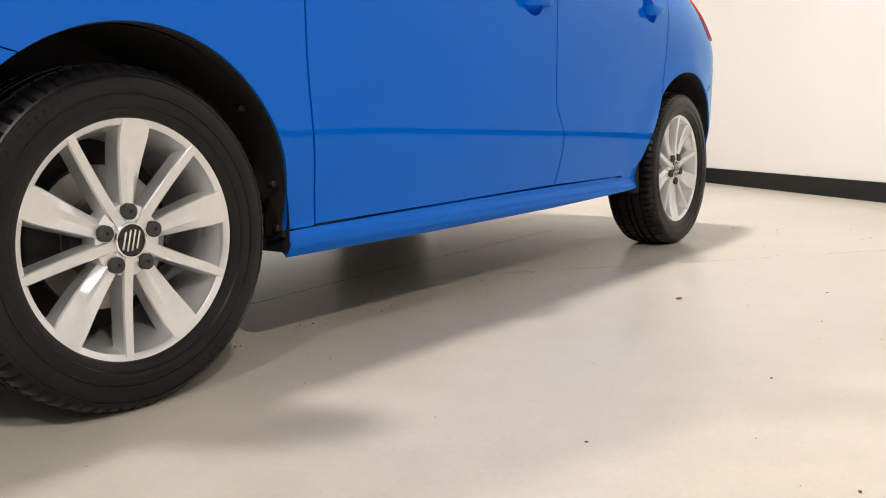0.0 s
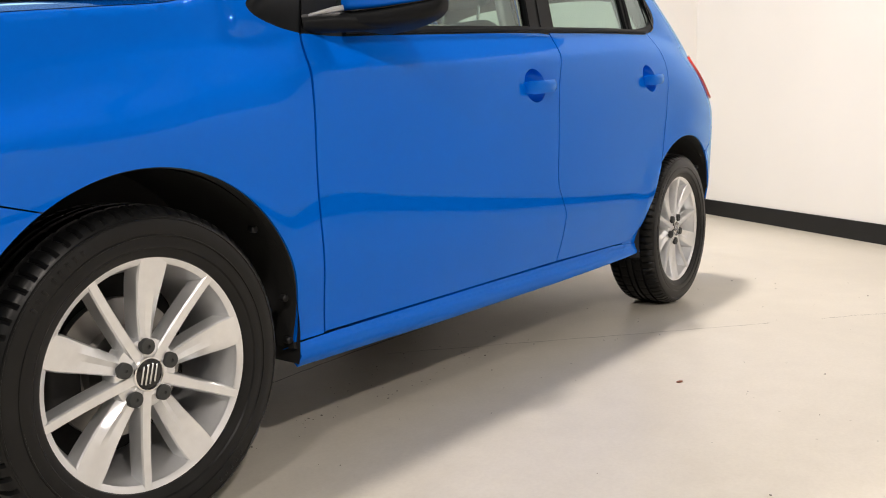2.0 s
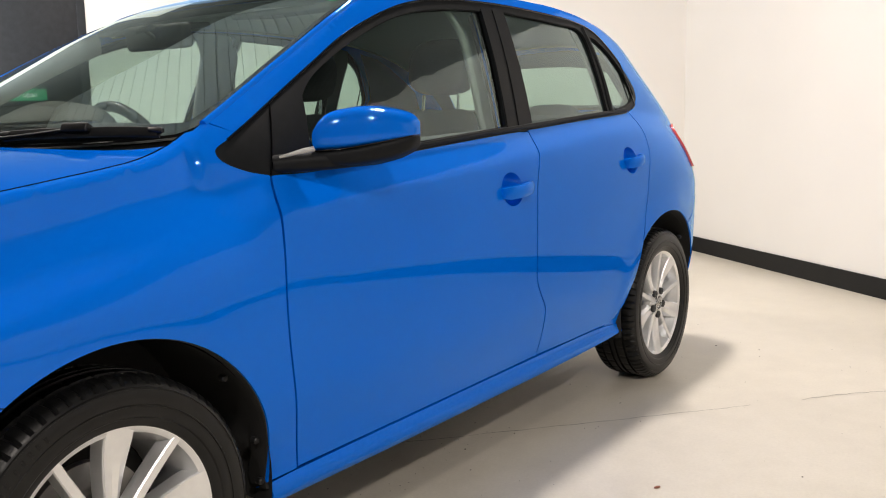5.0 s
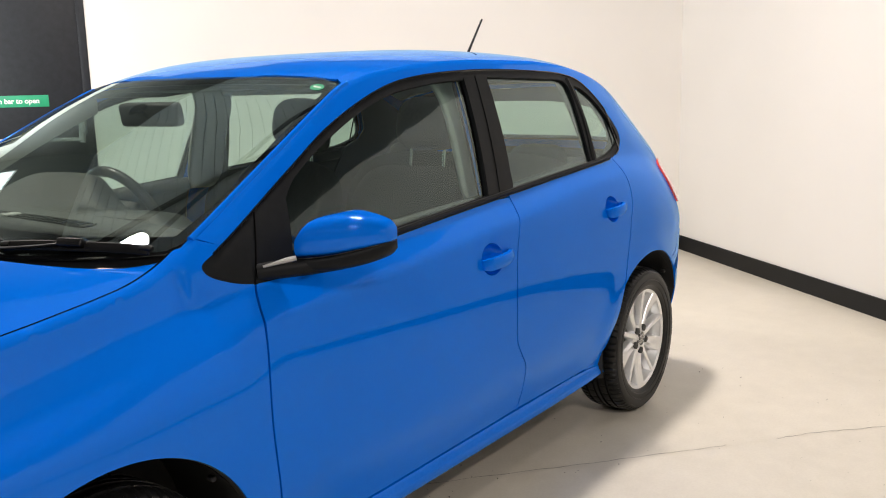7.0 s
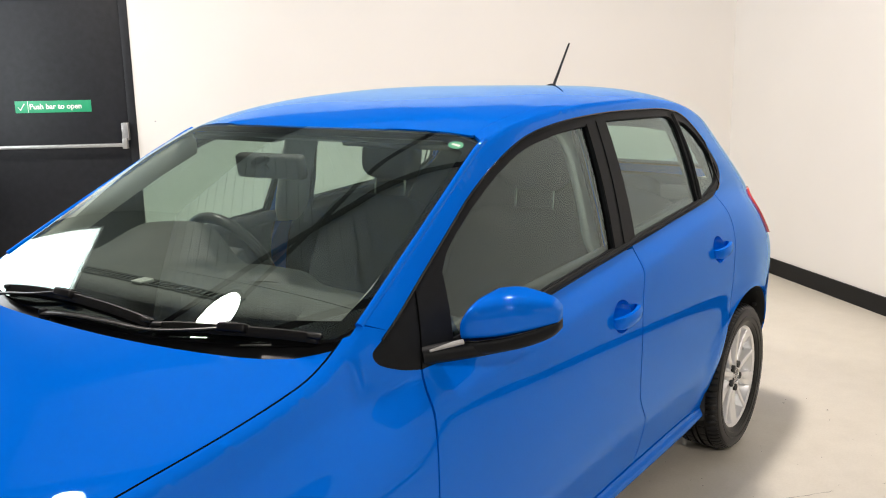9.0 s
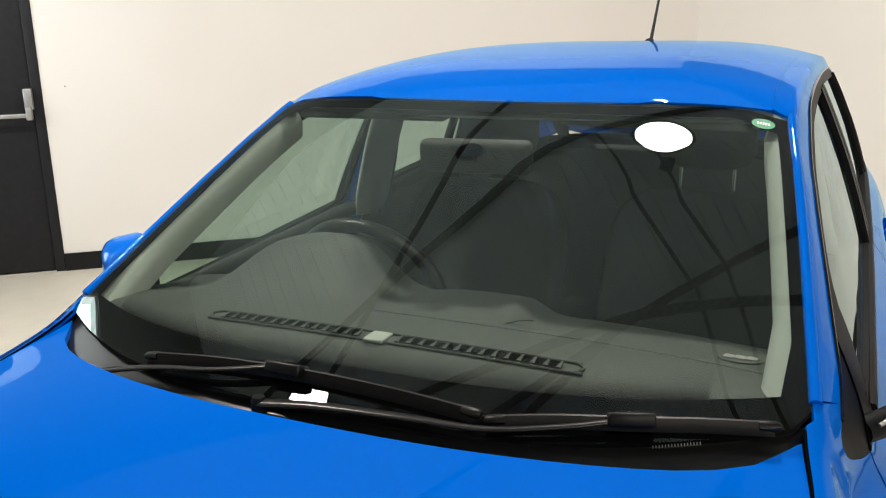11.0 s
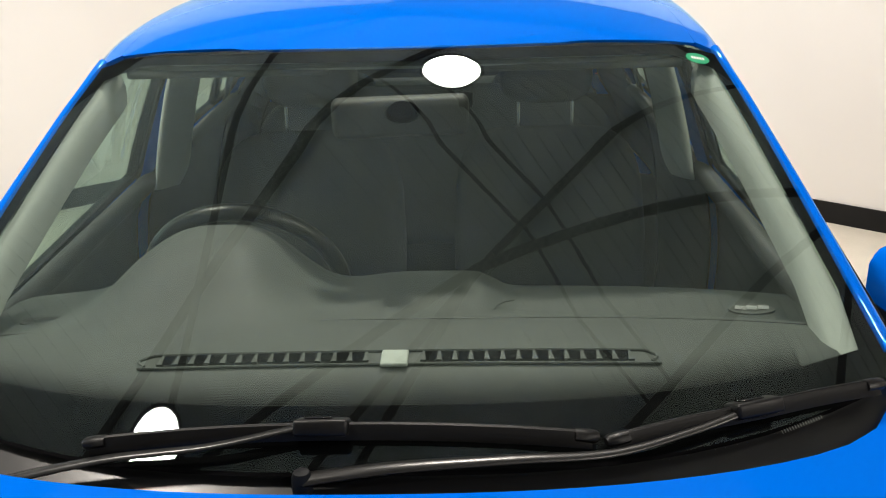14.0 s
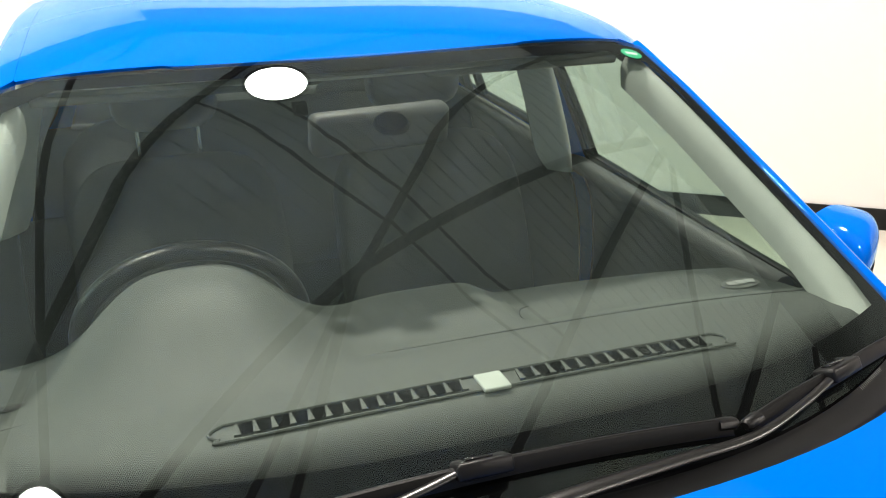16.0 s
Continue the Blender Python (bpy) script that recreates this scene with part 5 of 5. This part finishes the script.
front_seat(0.305)
front_seat(-0.325)
rs = new("rear_seat")
rs.parent = car
part("bench_back", moved(seat_form(1.26, 0.14, 0.58, 0.02), Matrix.Translation((2.22, 0, 0.50)) @ Matrix.Rotation(radians(20), 4, "Y")), FABRIC, rs, "dark fabric rear backrest")
part("bench_cushion", box(1.72, -0.62, 0.36, 2.24, 0.62, 0.52, 0.05, 3), FABRIC, rs)
for y in (-0.33, 0.33):
    part("headrest", moved(seat_form(0.25, 0.09, 0.13, 0.01, 0.56), Matrix.Translation((2.43, y, 0.965))), FABRIC, rs)
part("parcel_shelf", box(2.45, -0.58, 0.985, 2.86, 0.58, 1.005, 0.006), CABIN, car)
part("cabin_floor", box(0.55, -0.69, 0.26, 2.85, 0.69, 0.31, 0.01), CABIN, car, "dark carpeted floor")
part("bulkhead", box(0.10, -0.50, 0.27, 0.16, 0.50, 0.90, 0.01), CABIN, car)
part("gear_console", box(0.62, -0.11, 0.30, 1.25, 0.11, 0.55, 0.04, 3), CABIN, car)


def trim_sheet(name, poly, inset, mat, mirror, label="", step=0.06, parent=None):
    return panel(name, [(poly, lambda x, z: F_side(x, z, inset), {"out": OUT_SIDE, "step": step})], mat, parent or car, label, 0.006, mirror)


for mirror in (False, True):
    s = 1 if mirror else -1
    trim_sheet("door_trim", [(0.44, 0.30), (1.46, 0.30), (1.43, 1.004), (0.62, 0.957), (0.50, 0.935)], 0.052, CABIN, mirror, "dark inner door trim")
    trim_sheet("door_trim", [(1.50, 0.30), (2.10, 0.30), (2.30, 0.85), (2.31, 1.074), (1.54, 1.016)], 0.052, CABIN, mirror, "dark inner door trim")
    trim_sheet("quarter_trim", [(2.31, 0.70), (2.86, 0.72), (2.84, 0.98), (2.78, 1.10), (2.70, 1.19), (2.60, 1.245), (2.50, 1.295), (2.40, 1.332), (2.28, 1.352), (2.335, 1.295), (2.40, 1.215), (2.435, 1.150), (2.41, 1.105), (2.33, 1.07)], 0.040, CABIN, mirror)
    for a_, b_, z_, k_ in ((0.60, 1.46, 0.912, 0.050), (1.52, 2.28, 0.886, 0.066)):
        part("door_cap", tube([(x, s * (side_y(x, 0.93 + 0.0545 * x) - 0.044), z_ + k_ * x) for x in np.linspace(a_, b_, 14)], 0.024, 10), CABIN, car, "dark padded door top")
    # pillar trims
    bm = bmesh.new()
    rows_ = []
    for i in range(17):
        z = 0.962 + 0.413 * i / 16
        k_ = 0.035 * (1 - min(1.0, i / 3.0)) ** 2
        xa = 1.380 + 0.02 * (z - 0.96) - 0.055 * max(0.0, (z - 1.27) / 0.10) ** 2
        row = []
        for dx, d in ((0.012 + k_, 0.078), (0.003 + k_, 0.082), (k_, 0.088), (0.003 + k_, 0.096), (0.012 + k_, 0.104), (0.125 - k_, 0.134), (0.185 - k_, 0.090)):
            x = xa + dx
            row.append(bm.verts.new((x, s * (side_y(x, z) - d + 0.10 * (z - 0.96)), z)))
        rows_.append(row)
    for p_, q_ in zip(rows_, rows_[1:]):
        for i in range(6):
            bm.faces.new((p_[i], p_[i + 1], q_[i + 1], q_[i]))
    bmesh.ops.recalc_face_normals(bm, faces=bm.faces[:])
    part("pillar_trim", smooth(bm, 60), POST, car, "grey centre pillar trim")
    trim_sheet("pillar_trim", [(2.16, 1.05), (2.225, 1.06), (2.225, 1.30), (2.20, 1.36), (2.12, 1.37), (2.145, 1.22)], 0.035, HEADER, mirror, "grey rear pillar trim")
    panel("door_frame_inner", [([(1.396, 0.970), (1.438, 0.970), (1.474, 1.20), (1.508, 1.37), (1.474, 1.365), (1.430, 1.20)], lambda x, z: F_side(x, z, 0.036 + 0.5 * max(0.0, x - 1.40 - 0.17 * (z - 0.97))), {"out": -OUT_SIDE, "step": 0.05})], PAINT, car, "blue painted inner window frame", 0, mirror)
    panel("door_frame_outer", [([(1.396, 0.985), (1.450, 0.985), (1.483, 1.20), (1.524, 1.37), (1.474, 1.365), (1.432, 1.20)], lambda x, z: F_side(x, z, 0.027), {"out": OUT_SIDE, "step": 0.05})], FRIT, car, "black outer face of the window frame", 0, mirror)
    part("frame_seal", tube([(x, s * (side_y(x, z) - 0.072), z) for x, z in ((1.440, 0.965), (1.483, 1.20), (1.516, 1.37))], 0.008, 8), SEAL, car, "black door seal")
    part("seat_belt", tube([(1.53, s * 0.585, 1.27), (1.545, s * 0.615, 1.12), (1.55, s * 0.655, 0.94)], 0.02, 6, False, 0.15), CABIN, car, "black belt webbing")
    # A-pillar trim: a pale rounded strip inside the screen edge
    bm = bmesh.new()
    rows_ = []
    for x in np.linspace(0.33, 0.93, 22):
        wide = 0.022 + 0.028 * max(0.0, (0.5 - x) / 0.17)
        row = []
        for f, drop in ((0.0, 0.014), (0.12, 0.015), (0.35, 0.019), (0.6, 0.026), (0.85, 0.037), (1.0, 0.050), (0.9, 0.085)):
            y = yC(x) - 0.036 - wide * f
            row.append(bm.verts.new((x, s * y, screen_z(x, y) - drop)))
        rows_.append(row)
    for p_, q_ in zip(rows_, rows_[1:]):
        for i in range(6):
            bm.faces.new((p_[i], p_[i + 1], q_[i + 1], q_[i]))
    bmesh.ops.recalc_face_normals(bm, faces=bm.faces[:])
    part("pillar_trim", smooth(bm, 60), PILLAR, car, "pale grey windscreen pillar trim")
# headliner
hl_ = [(header_x(y) + 0.015, -y) for y in [0.52 * i / 8 for i in range(9)]] + [(x, -(yC(x) - 0.045)) for x in crown_pts(1.0, 2.60, 0.08)] + [(2.66, -0.40), (2.68, 0)]
panel("headliner", [(hl_ + mir(hl_[1:-1]), lambda x, y: F_top(x, y, 0.035), {"out": OUT_TOP, "step": 0.09})], PILLAR, car, "pale grey fabric headliner", 0.01)
# front edge of the headliner, closing the gap to the glass
bm = bmesh.new()
rows_ = []
for i in range(25):
    y = -0.53 + 1.06 * i / 24
    hx = header_x(y)
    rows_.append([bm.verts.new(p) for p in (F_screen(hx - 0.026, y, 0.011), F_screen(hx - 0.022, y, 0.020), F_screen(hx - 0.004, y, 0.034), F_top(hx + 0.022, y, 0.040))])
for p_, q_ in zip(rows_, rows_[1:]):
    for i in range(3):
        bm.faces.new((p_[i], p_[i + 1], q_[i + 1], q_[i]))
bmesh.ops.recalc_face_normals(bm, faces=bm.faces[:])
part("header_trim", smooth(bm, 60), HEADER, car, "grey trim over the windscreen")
rv = new("rear_view_mirror")
rv.parent = car
part("mirror_housing", moved(box(-0.022, -0.117, -0.034, 0.018, 0.117, 0.036, 0.014, 4), Matrix.Translation((0.755, 0.000, 1.280)) @ Matrix.Rotation(radians(6), 4, "Z") @ Matrix.Rotation(radians(-10), 4, "Y")), HOUSING, rv, "dark grey mirror housing")
part("mirror_stem", tube([(0.745, -0.004, 1.270), (0.725, -0.006, 1.284), (0.704, -0.007, screen_z(0.704, 0) - 0.012)], 0.006, 8), BLACK_TRIM, rv)
part("mirror_foot", moved(revolve([(0, 0.003), (0.024, 0.002), (0.029, -0.005)], 28, "z"), Matrix.Translation((0.704, -0.007, screen_z(0.704, 0) - 0.006)) @ Matrix.Rotation(radians(-26.5), 4, "Y")), FRIT, rv, "black oval mirror foot glued to the screen")
for y in (-0.32, 0.33):
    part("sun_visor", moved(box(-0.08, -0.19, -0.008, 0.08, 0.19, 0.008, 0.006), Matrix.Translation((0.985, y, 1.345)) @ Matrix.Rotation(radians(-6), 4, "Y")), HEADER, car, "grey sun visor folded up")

# inner lining of the tailgate round its window
ti = [(2.69, 0), (2.68, -0.2), (2.65, -0.42), (2.62, -0.50)] + [(x, -(yC(x) - 0.06)) for x in crown_pts(2.66, 2.96)] + [(2.985, -0.4), (2.99, 0)]
panel("tailgate_trim", [(ti + mir(ti[1:-1]), lambda x, y: F_top(x, y, 0.055), {"out": OUT_TOP, "step": 0.06, "holes": [[(2.745, -0.43), (2.948, -0.465), (2.948, 0.465), (2.745, 0.43)]]})], CABIN, car, "dark tailgate lining", 0)

# the car stands a touch off the centre line
car.scale, car.location = (1, 1.025, 1), (0, 0.015, 0)

bm = bmesh.new()
rows_ = []
for i in range(13):
    y = -0.46 + 0.92 * i / 12
    x = 2.988 - 0.03 * (abs(y) / 0.46) ** 2
    rows_.append([bm.verts.new(p) for p in ((x - 0.012, y, 1.030), (x, y, 1.005), (x + 0.004, y, 0.96), (x + 0.004, y, 0.86))])
for p_, q_ in zip(rows_, rows_[1:]):
    for i in range(3):
        bm.faces.new((p_[i], p_[i + 1], q_[i + 1], q_[i]))
part("tailgate_lining", smooth(bm, 60), CABIN, car, "dark lower tailgate lining")

# boot lining round the rear corners
for s in (-1, 1):
    bm = bmesh.new()
    rows_ = []
    for z in np.linspace(0.56, 0.92, 7):
        row = [(x, side_y(x, z) - 0.012) for x in (2.79, 2.805, 2.82, 2.835)]
        row += [(2.85, row[-1][1] - 0.03), (2.865, 0.60), (2.87, 0.40)]
        rows_.append([bm.verts.new((x, s * y, z)) for x, y in row])
    for p_, q_ in zip(rows_, rows_[1:]):
        for i in range(6):
            bm.faces.new((p_[i], p_[i + 1], q_[i + 1], q_[i]))
    part("boot_lining", bm, CABIN, car, "dark boot side lining")


# ================= room fittings =================
def wall_box(a0, a1, z0, z1, d0, d1, bev=0.0):
    """A box on wall A: along it, in height, and out from it into the room."""
    bm = box(a0, d0, z0, a1, d1, z1, bev)
    ang = math.atan2(DIR_A.y, DIR_A.x)
    n = Vector((DIR_A.y, -DIR_A.x, 0))
    if n.dot(DIR_B) < 0:
        n = -n
    M = Matrix(((DIR_A.x, n.x, 0, CORNER.x), (DIR_A.y, n.y, 0, CORNER.y), (0, 0, 1, 0), (0, 0, 0, 1)))
    bm.transform(M)
    bmesh.ops.recalc_face_normals(bm, faces=bm.faces[:])
    return bm


fd_ = empty("fire_door", "charcoal painted fire door with a grey push bar, closed", "door")
part("door_leaf", wall_box(4.64, 5.80, 0.012, 2.085, -0.065, -0.015, 0.002), DOORPAINT, fd_)
part("door_frame", wall_box(4.58, 4.64, 0.0, 2.14, -0.12, 0.006, 0.003), DOORPAINT, fd_)
part("door_frame", wall_box(5.80, 5.85, 0.0, 2.14, -0.12, 0.006, 0.003), DOORPAINT, fd_)
part("door_frame", wall_box(4.58, 5.85, 2.085, 2.14, -0.118, 0.004, 0.003), DOORPAINT, fd_)
part("push_bar", wall_box(4.655, 5.715, 1.010, 1.036, 0.055, 0.082, 0.006), METAL_GREY, fd_, "grey metal push bar")
for a in (4.635, 5.695):
    part("bar_bracket", wall_box(a, a + 0.050, 1.055, 1.185, -0.015, 0.050, 0.006), METAL_GREY, fd_, "grey latch housing")
    part("bar_arm", wall_box(a + 0.008, a + 0.042, 0.995, 1.075, 0.030, 0.085, 0.005), METAL_GREY, fd_)
part("bolt_rod", wall_box(5.712, 5.724, 0.03, 1.06, 0.004, 0.016, 0.002), METAL_GREY, fd_, "vertical bolt rod")
part("bolt_rod", wall_box(5.704, 5.716, 1.18, 2.06, 0.004, 0.016, 0.002), METAL_GREY, fd_, "vertical bolt rod")
part("rod_guide", wall_box(5.700, 5.736, 0.40, 0.425, -0.015, 0.022, 0.002), METAL_GREY, fd_)
part("rod_guide", wall_box(5.695, 5.745, 0.01, 0.05, -0.015, 0.024, 0.002), METAL_GREY, fd_)
sg = empty("door_sign", "green sign with white words fixed to the fire door", "sign")
part("sign_plate", wall_box(4.905, 5.455, 1.270, 1.357, -0.0145, -0.0115, 0.0005), GREEN, sg)
n_in = Vector((DIR_A.y, -DIR_A.x, 0))
n_in = n_in if n_in.dot(DIR_B) > 0 else -n_in


def sign_text(body, a, z, size, name):
    cu = bpy.data.curves.new(name, "FONT")
    cu.body, cu.size, cu.extrude = body, size, 0.0004
    cu.offset = 0.0012
    o = new(name, cu)
    o.parent = sg
    cu.materials.append(WHITE)
    x = -DIR_A
    M = Matrix((x.to_4d(), (0, 0, 1, 0), n_in.to_4d(), (0, 0, 0, 1))).transposed()
    M.translation = room(a, 0, z) + n_in * -0.0105
    M[3] = (0, 0, 0, 1)
    o.matrix_local = M
    return o


sign_text("Push bar to open", 5.352, 1.297, 0.0545, "sign_words")
bm = wall_box(5.3605, 5.3635, 1.272, 1.355, -0.0115, -0.0105)
part("sign_line", bm, WHITE, sg)


def wall_tube(pts, r):
    return tube([room(a, 0, z) + n_in * -0.010 for a, z in pts], r, 6)


part("sign_tick", wall_tube([(5.433, 1.312), (5.418, 1.290), (5.385, 1.338)], 0.0045), WHITE, sg)

tagged(part("wall_screw", wall_box(4.438, 4.448, 1.183, 1.193, 0.0, 0.006, 0.002), METAL_GREY), "small grey screw in the plain white wall", "screw")

# round ceiling lamps
lamp0 = None
for lx, ly in LAMPS:
    if lamp0 is None:
        lamp0 = empty("ceiling_lamp", "round high bay lamp hanging from the roof, switched on; second row added unseen", "lamp", "round ceiling lamps")
        part("lamp_housing", revolve([(0.0, 0.22), (0.08, 0.22), (0.10, 0.16), (0.20, 0.05), (0.245, 0.0), (0.228, 0.0), (0.19, 0.03)], 40, "z"), BEAM, lamp0, "dark metal lamp housing")
        part("lamp_lens", revolve([(0.0, 0.002), (0.20, 0.002), (0.218, 0.006), (0.222, 0.012), (0.0, 0.012)], 40, "z"), LENS, lamp0, "glowing white lens")
        part("lamp_stem", tube([(0, 0, 0.21), (0, 0, CEIL - LAMP_Z + 0.01)], 0.012, 8), BEAM, lamp0)
        part("driver_box", moved(box(-0.05, -0.05, -0.03, 0.05, 0.05, 0.05, 0.006), Matrix.Translation(DIR_A * 0.18 + DIR_B * 0.32)), BEAM, lamp0, "dark control box beside the lamp")
        lamp0.location = (lx, ly, LAMP_Z)
    else:
        copy_thing(lamp0, Matrix.Translation((lx, ly, LAMP_Z)))

# roof beams and bracing
def beam(p, q, w, h, name, label):
    p, q = Vector(p), Vector(q)
    d = (q - p)
    L = d.length
    d.normalize()
    bm = None
    for (u0, u1, v0, v1) in ((-w / 2, w / 2, -h / 2, -h / 2 + 0.014), (-w / 2, w / 2, h / 2 - 0.014, h / 2), (-0.006, 0.006, -h / 2 + 0.0142, h / 2 - 0.0142)):
        b = box(0, u0, v0, L, u1, v1)
        bm = b if bm is None else join(bm, b)
    X = d
    Y = Vector((0, 0, 1)).cross(X).normalized()
    Z = X.cross(Y)
    M = Matrix((X.to_4d(), Y.to_4d(), Z.to_4d(), (0, 0, 0, 1))).transposed()
    M.translation = p
    M[3] = (0, 0, 0, 1)
    bm.transform(M)
    return tagged(part(name, bm, BEAM), label, "beam", "roof steelwork", "structure")


for b in (2.66, 4.22, 5.60, 7.05, 8.60, 10.2):
    beam(room(0.02, b, CEIL - 0.07), room(LEN_A - 0.02, b, CEIL - 0.055), 0.046, 0.085, "roof_beam", "dark painted steel roof beam")
for p, q in (((0.2, 0.06), (5.3, 3.13)), ((3.15, 4.22), (0.2, 5.44)), ((3.15, 4.22), (6.2, 3.26)), ((3.2, 4.22), (6.2, 4.78)), ((0.2, 5.70), (2.3, 7.05)), ((0.2, 7.5), (5.3, 9.2))):
    tagged(part("roof_brace", tube([room(*p, CEIL - 0.16), room(*q, CEIL - 0.135)], 0.033, 8), BEAM), "dark diagonal roof brace", "brace", "roof steelwork", "structure")
for a0, b0, b1 in ((2.44, 3.12, 4.22), (2.70, 2.66, 4.22), (2.68, 4.22, 5.60), (2.44, 4.22, 5.60), (5.35, 3.12, 7.05)):
    tagged(part("roof_cable", tube([room(a0, b0, CEIL - 0.05), room(a0 + 0.10, (b0 + b1) / 2, CEIL - 0.11), room(a0, b1, CEIL - 0.05)], 0.014, 6), BEAM), "thin dark lamp cable under the roof", "cable", "roof steelwork", "structure")
# window in the west wall
win = empty("window_1", "wide bright window with slim white frame", "window", "", "structure")


def west_box(b0, b1, z0, z1, t):
    bm = box(0, 0, z0, 1, 1, z1)
    for v in bm.verts:
        p = room(LEN_A + 0.02 + t * v.co.x, b0 + (b1 - b0) * v.co.y, v.co.z)
        v.co = p
    bmesh.ops.recalc_face_normals(bm, faces=bm.faces[:])
    return bm


for b0, b1, z0, z1 in ((WB0, WB0 + 0.03, WZ0, WZ1), (WB1 - 0.03, WB1, WZ0, WZ1), (WB0 + 0.03, WB1 - 0.03, WZ0, WZ0 + 0.03), (WB0 + 0.03, WB1 - 0.03, WZ1 - 0.03, WZ1)):
    part("window_frame", west_box(b0, b1, z0, z1, 0.06), WHITE, win)

# floor: long hairline joint and a few chips
def floor_line(pts, w, mat, name, label):
    bm = bmesh.new()
    P = soft(pts, 8)
    rnd = random.Random(4)
    L, R_ = [], []
    for i, p in enumerate(P):
        d = Vector(P[min(i + 1, len(P) - 1)]) - Vector(P[max(i - 1, 0)])
        n = Vector((-d.y, d.x)).normalized() * w * (0.5 + rnd.random())
        j = (rnd.random() - 0.5) * 0.006
        L.append(bm.verts.new((p[0] + n.x + j, p[1] + n.y + j, 0.0012)))
        R_.append(bm.verts.new((p[0] - n.x + j, p[1] - n.y + j, 0.0012)))
    for i in range(len(P) - 1):
        bm.faces.new((L[i], L[i + 1], R_[i + 1], R_[i]))
    bmesh.ops.recalc_face_normals(bm, faces=bm.faces[:])
    return tagged(part(name, bm, mat), label, "crack", "", "structure")


CRACK = plain("crack_dirt", (0.22, 0.20, 0.175), 0.8)
floor_line([(1.20, -0.33), (1.545, -0.626), (1.93, -0.952), (2.20, -1.178), (2.26, -1.225)], 0.0012, CRACK, "floor_crack", "thin dark crack in the painted concrete")
floor_line([(2.42, -1.36), (2.55, -1.46), (2.73, -1.635), (3.1, -2.0)], 0.0013, CRACK, "floor_crack", "thin dark crack in the painted concrete")
floor_line([(-0.2, -0.33), (0.717, -0.262), (1.136, -0.225), (1.9, -0.19), (2.6, -0.15)], 0.002, CRACK, "floor_crack", "thin dark joint in the concrete under the car")
CHIP = plain("rust_chip", (0.26, 0.10, 0.06), 0.7)
chip_m = bmesh.new()
bmesh.ops.create_icosphere(chip_m, subdivisions=1, radius=1)
chip_me = bpy.data.meshes.new("floor_chip")
chip_m.to_mesh(chip_me)
chip_m.free()
rnd = random.Random(11)
first = part("floor_chip", chip_me, CHIP)
tagged(first, "small reddish fleck lying on the concrete floor", "debris", "flecks on the floor")
first.location, first.scale, first.rotation_euler = (1.389, -1.227, 0.003), (0.013, 0.006, 0.003), (0, 0, -0.4)
DARKCHIP = plain("dark_grit", (0.09, 0.075, 0.06), 0.8)
grit_me = chip_me.copy()
grit_me.materials.clear()
for k in range(190):
    g = part("floor_grit", grit_me, DARKCHIP)
    tagged(g, "small dark speck of grit on the concrete floor", "debris", "flecks on the floor")
    s_ = 0.0011 + 0.0016 * rnd.random() ** 3
    g.scale = (s_ * (1 + rnd.random()), s_, s_ * 0.6)
    g.rotation_euler = (0, 0, rnd.random() * 6)
    if k < 70:
        g.location = (0.2 + 3.2 * rnd.random(), -0.5 - 1.6 * rnd.random(), s_ * 0.55)
    elif k < 120:
        g.location = (0.2 + 2.0 * rnd.random(), -0.9 + 1.4 * rnd.random(), s_ * 0.55)
    else:
        # swept together under the sill
        g.location = (0.35 + 1.3 * rnd.random() ** 1.5, -0.62 + 0.30 * rnd.random() ** 2, s_ * 0.55)
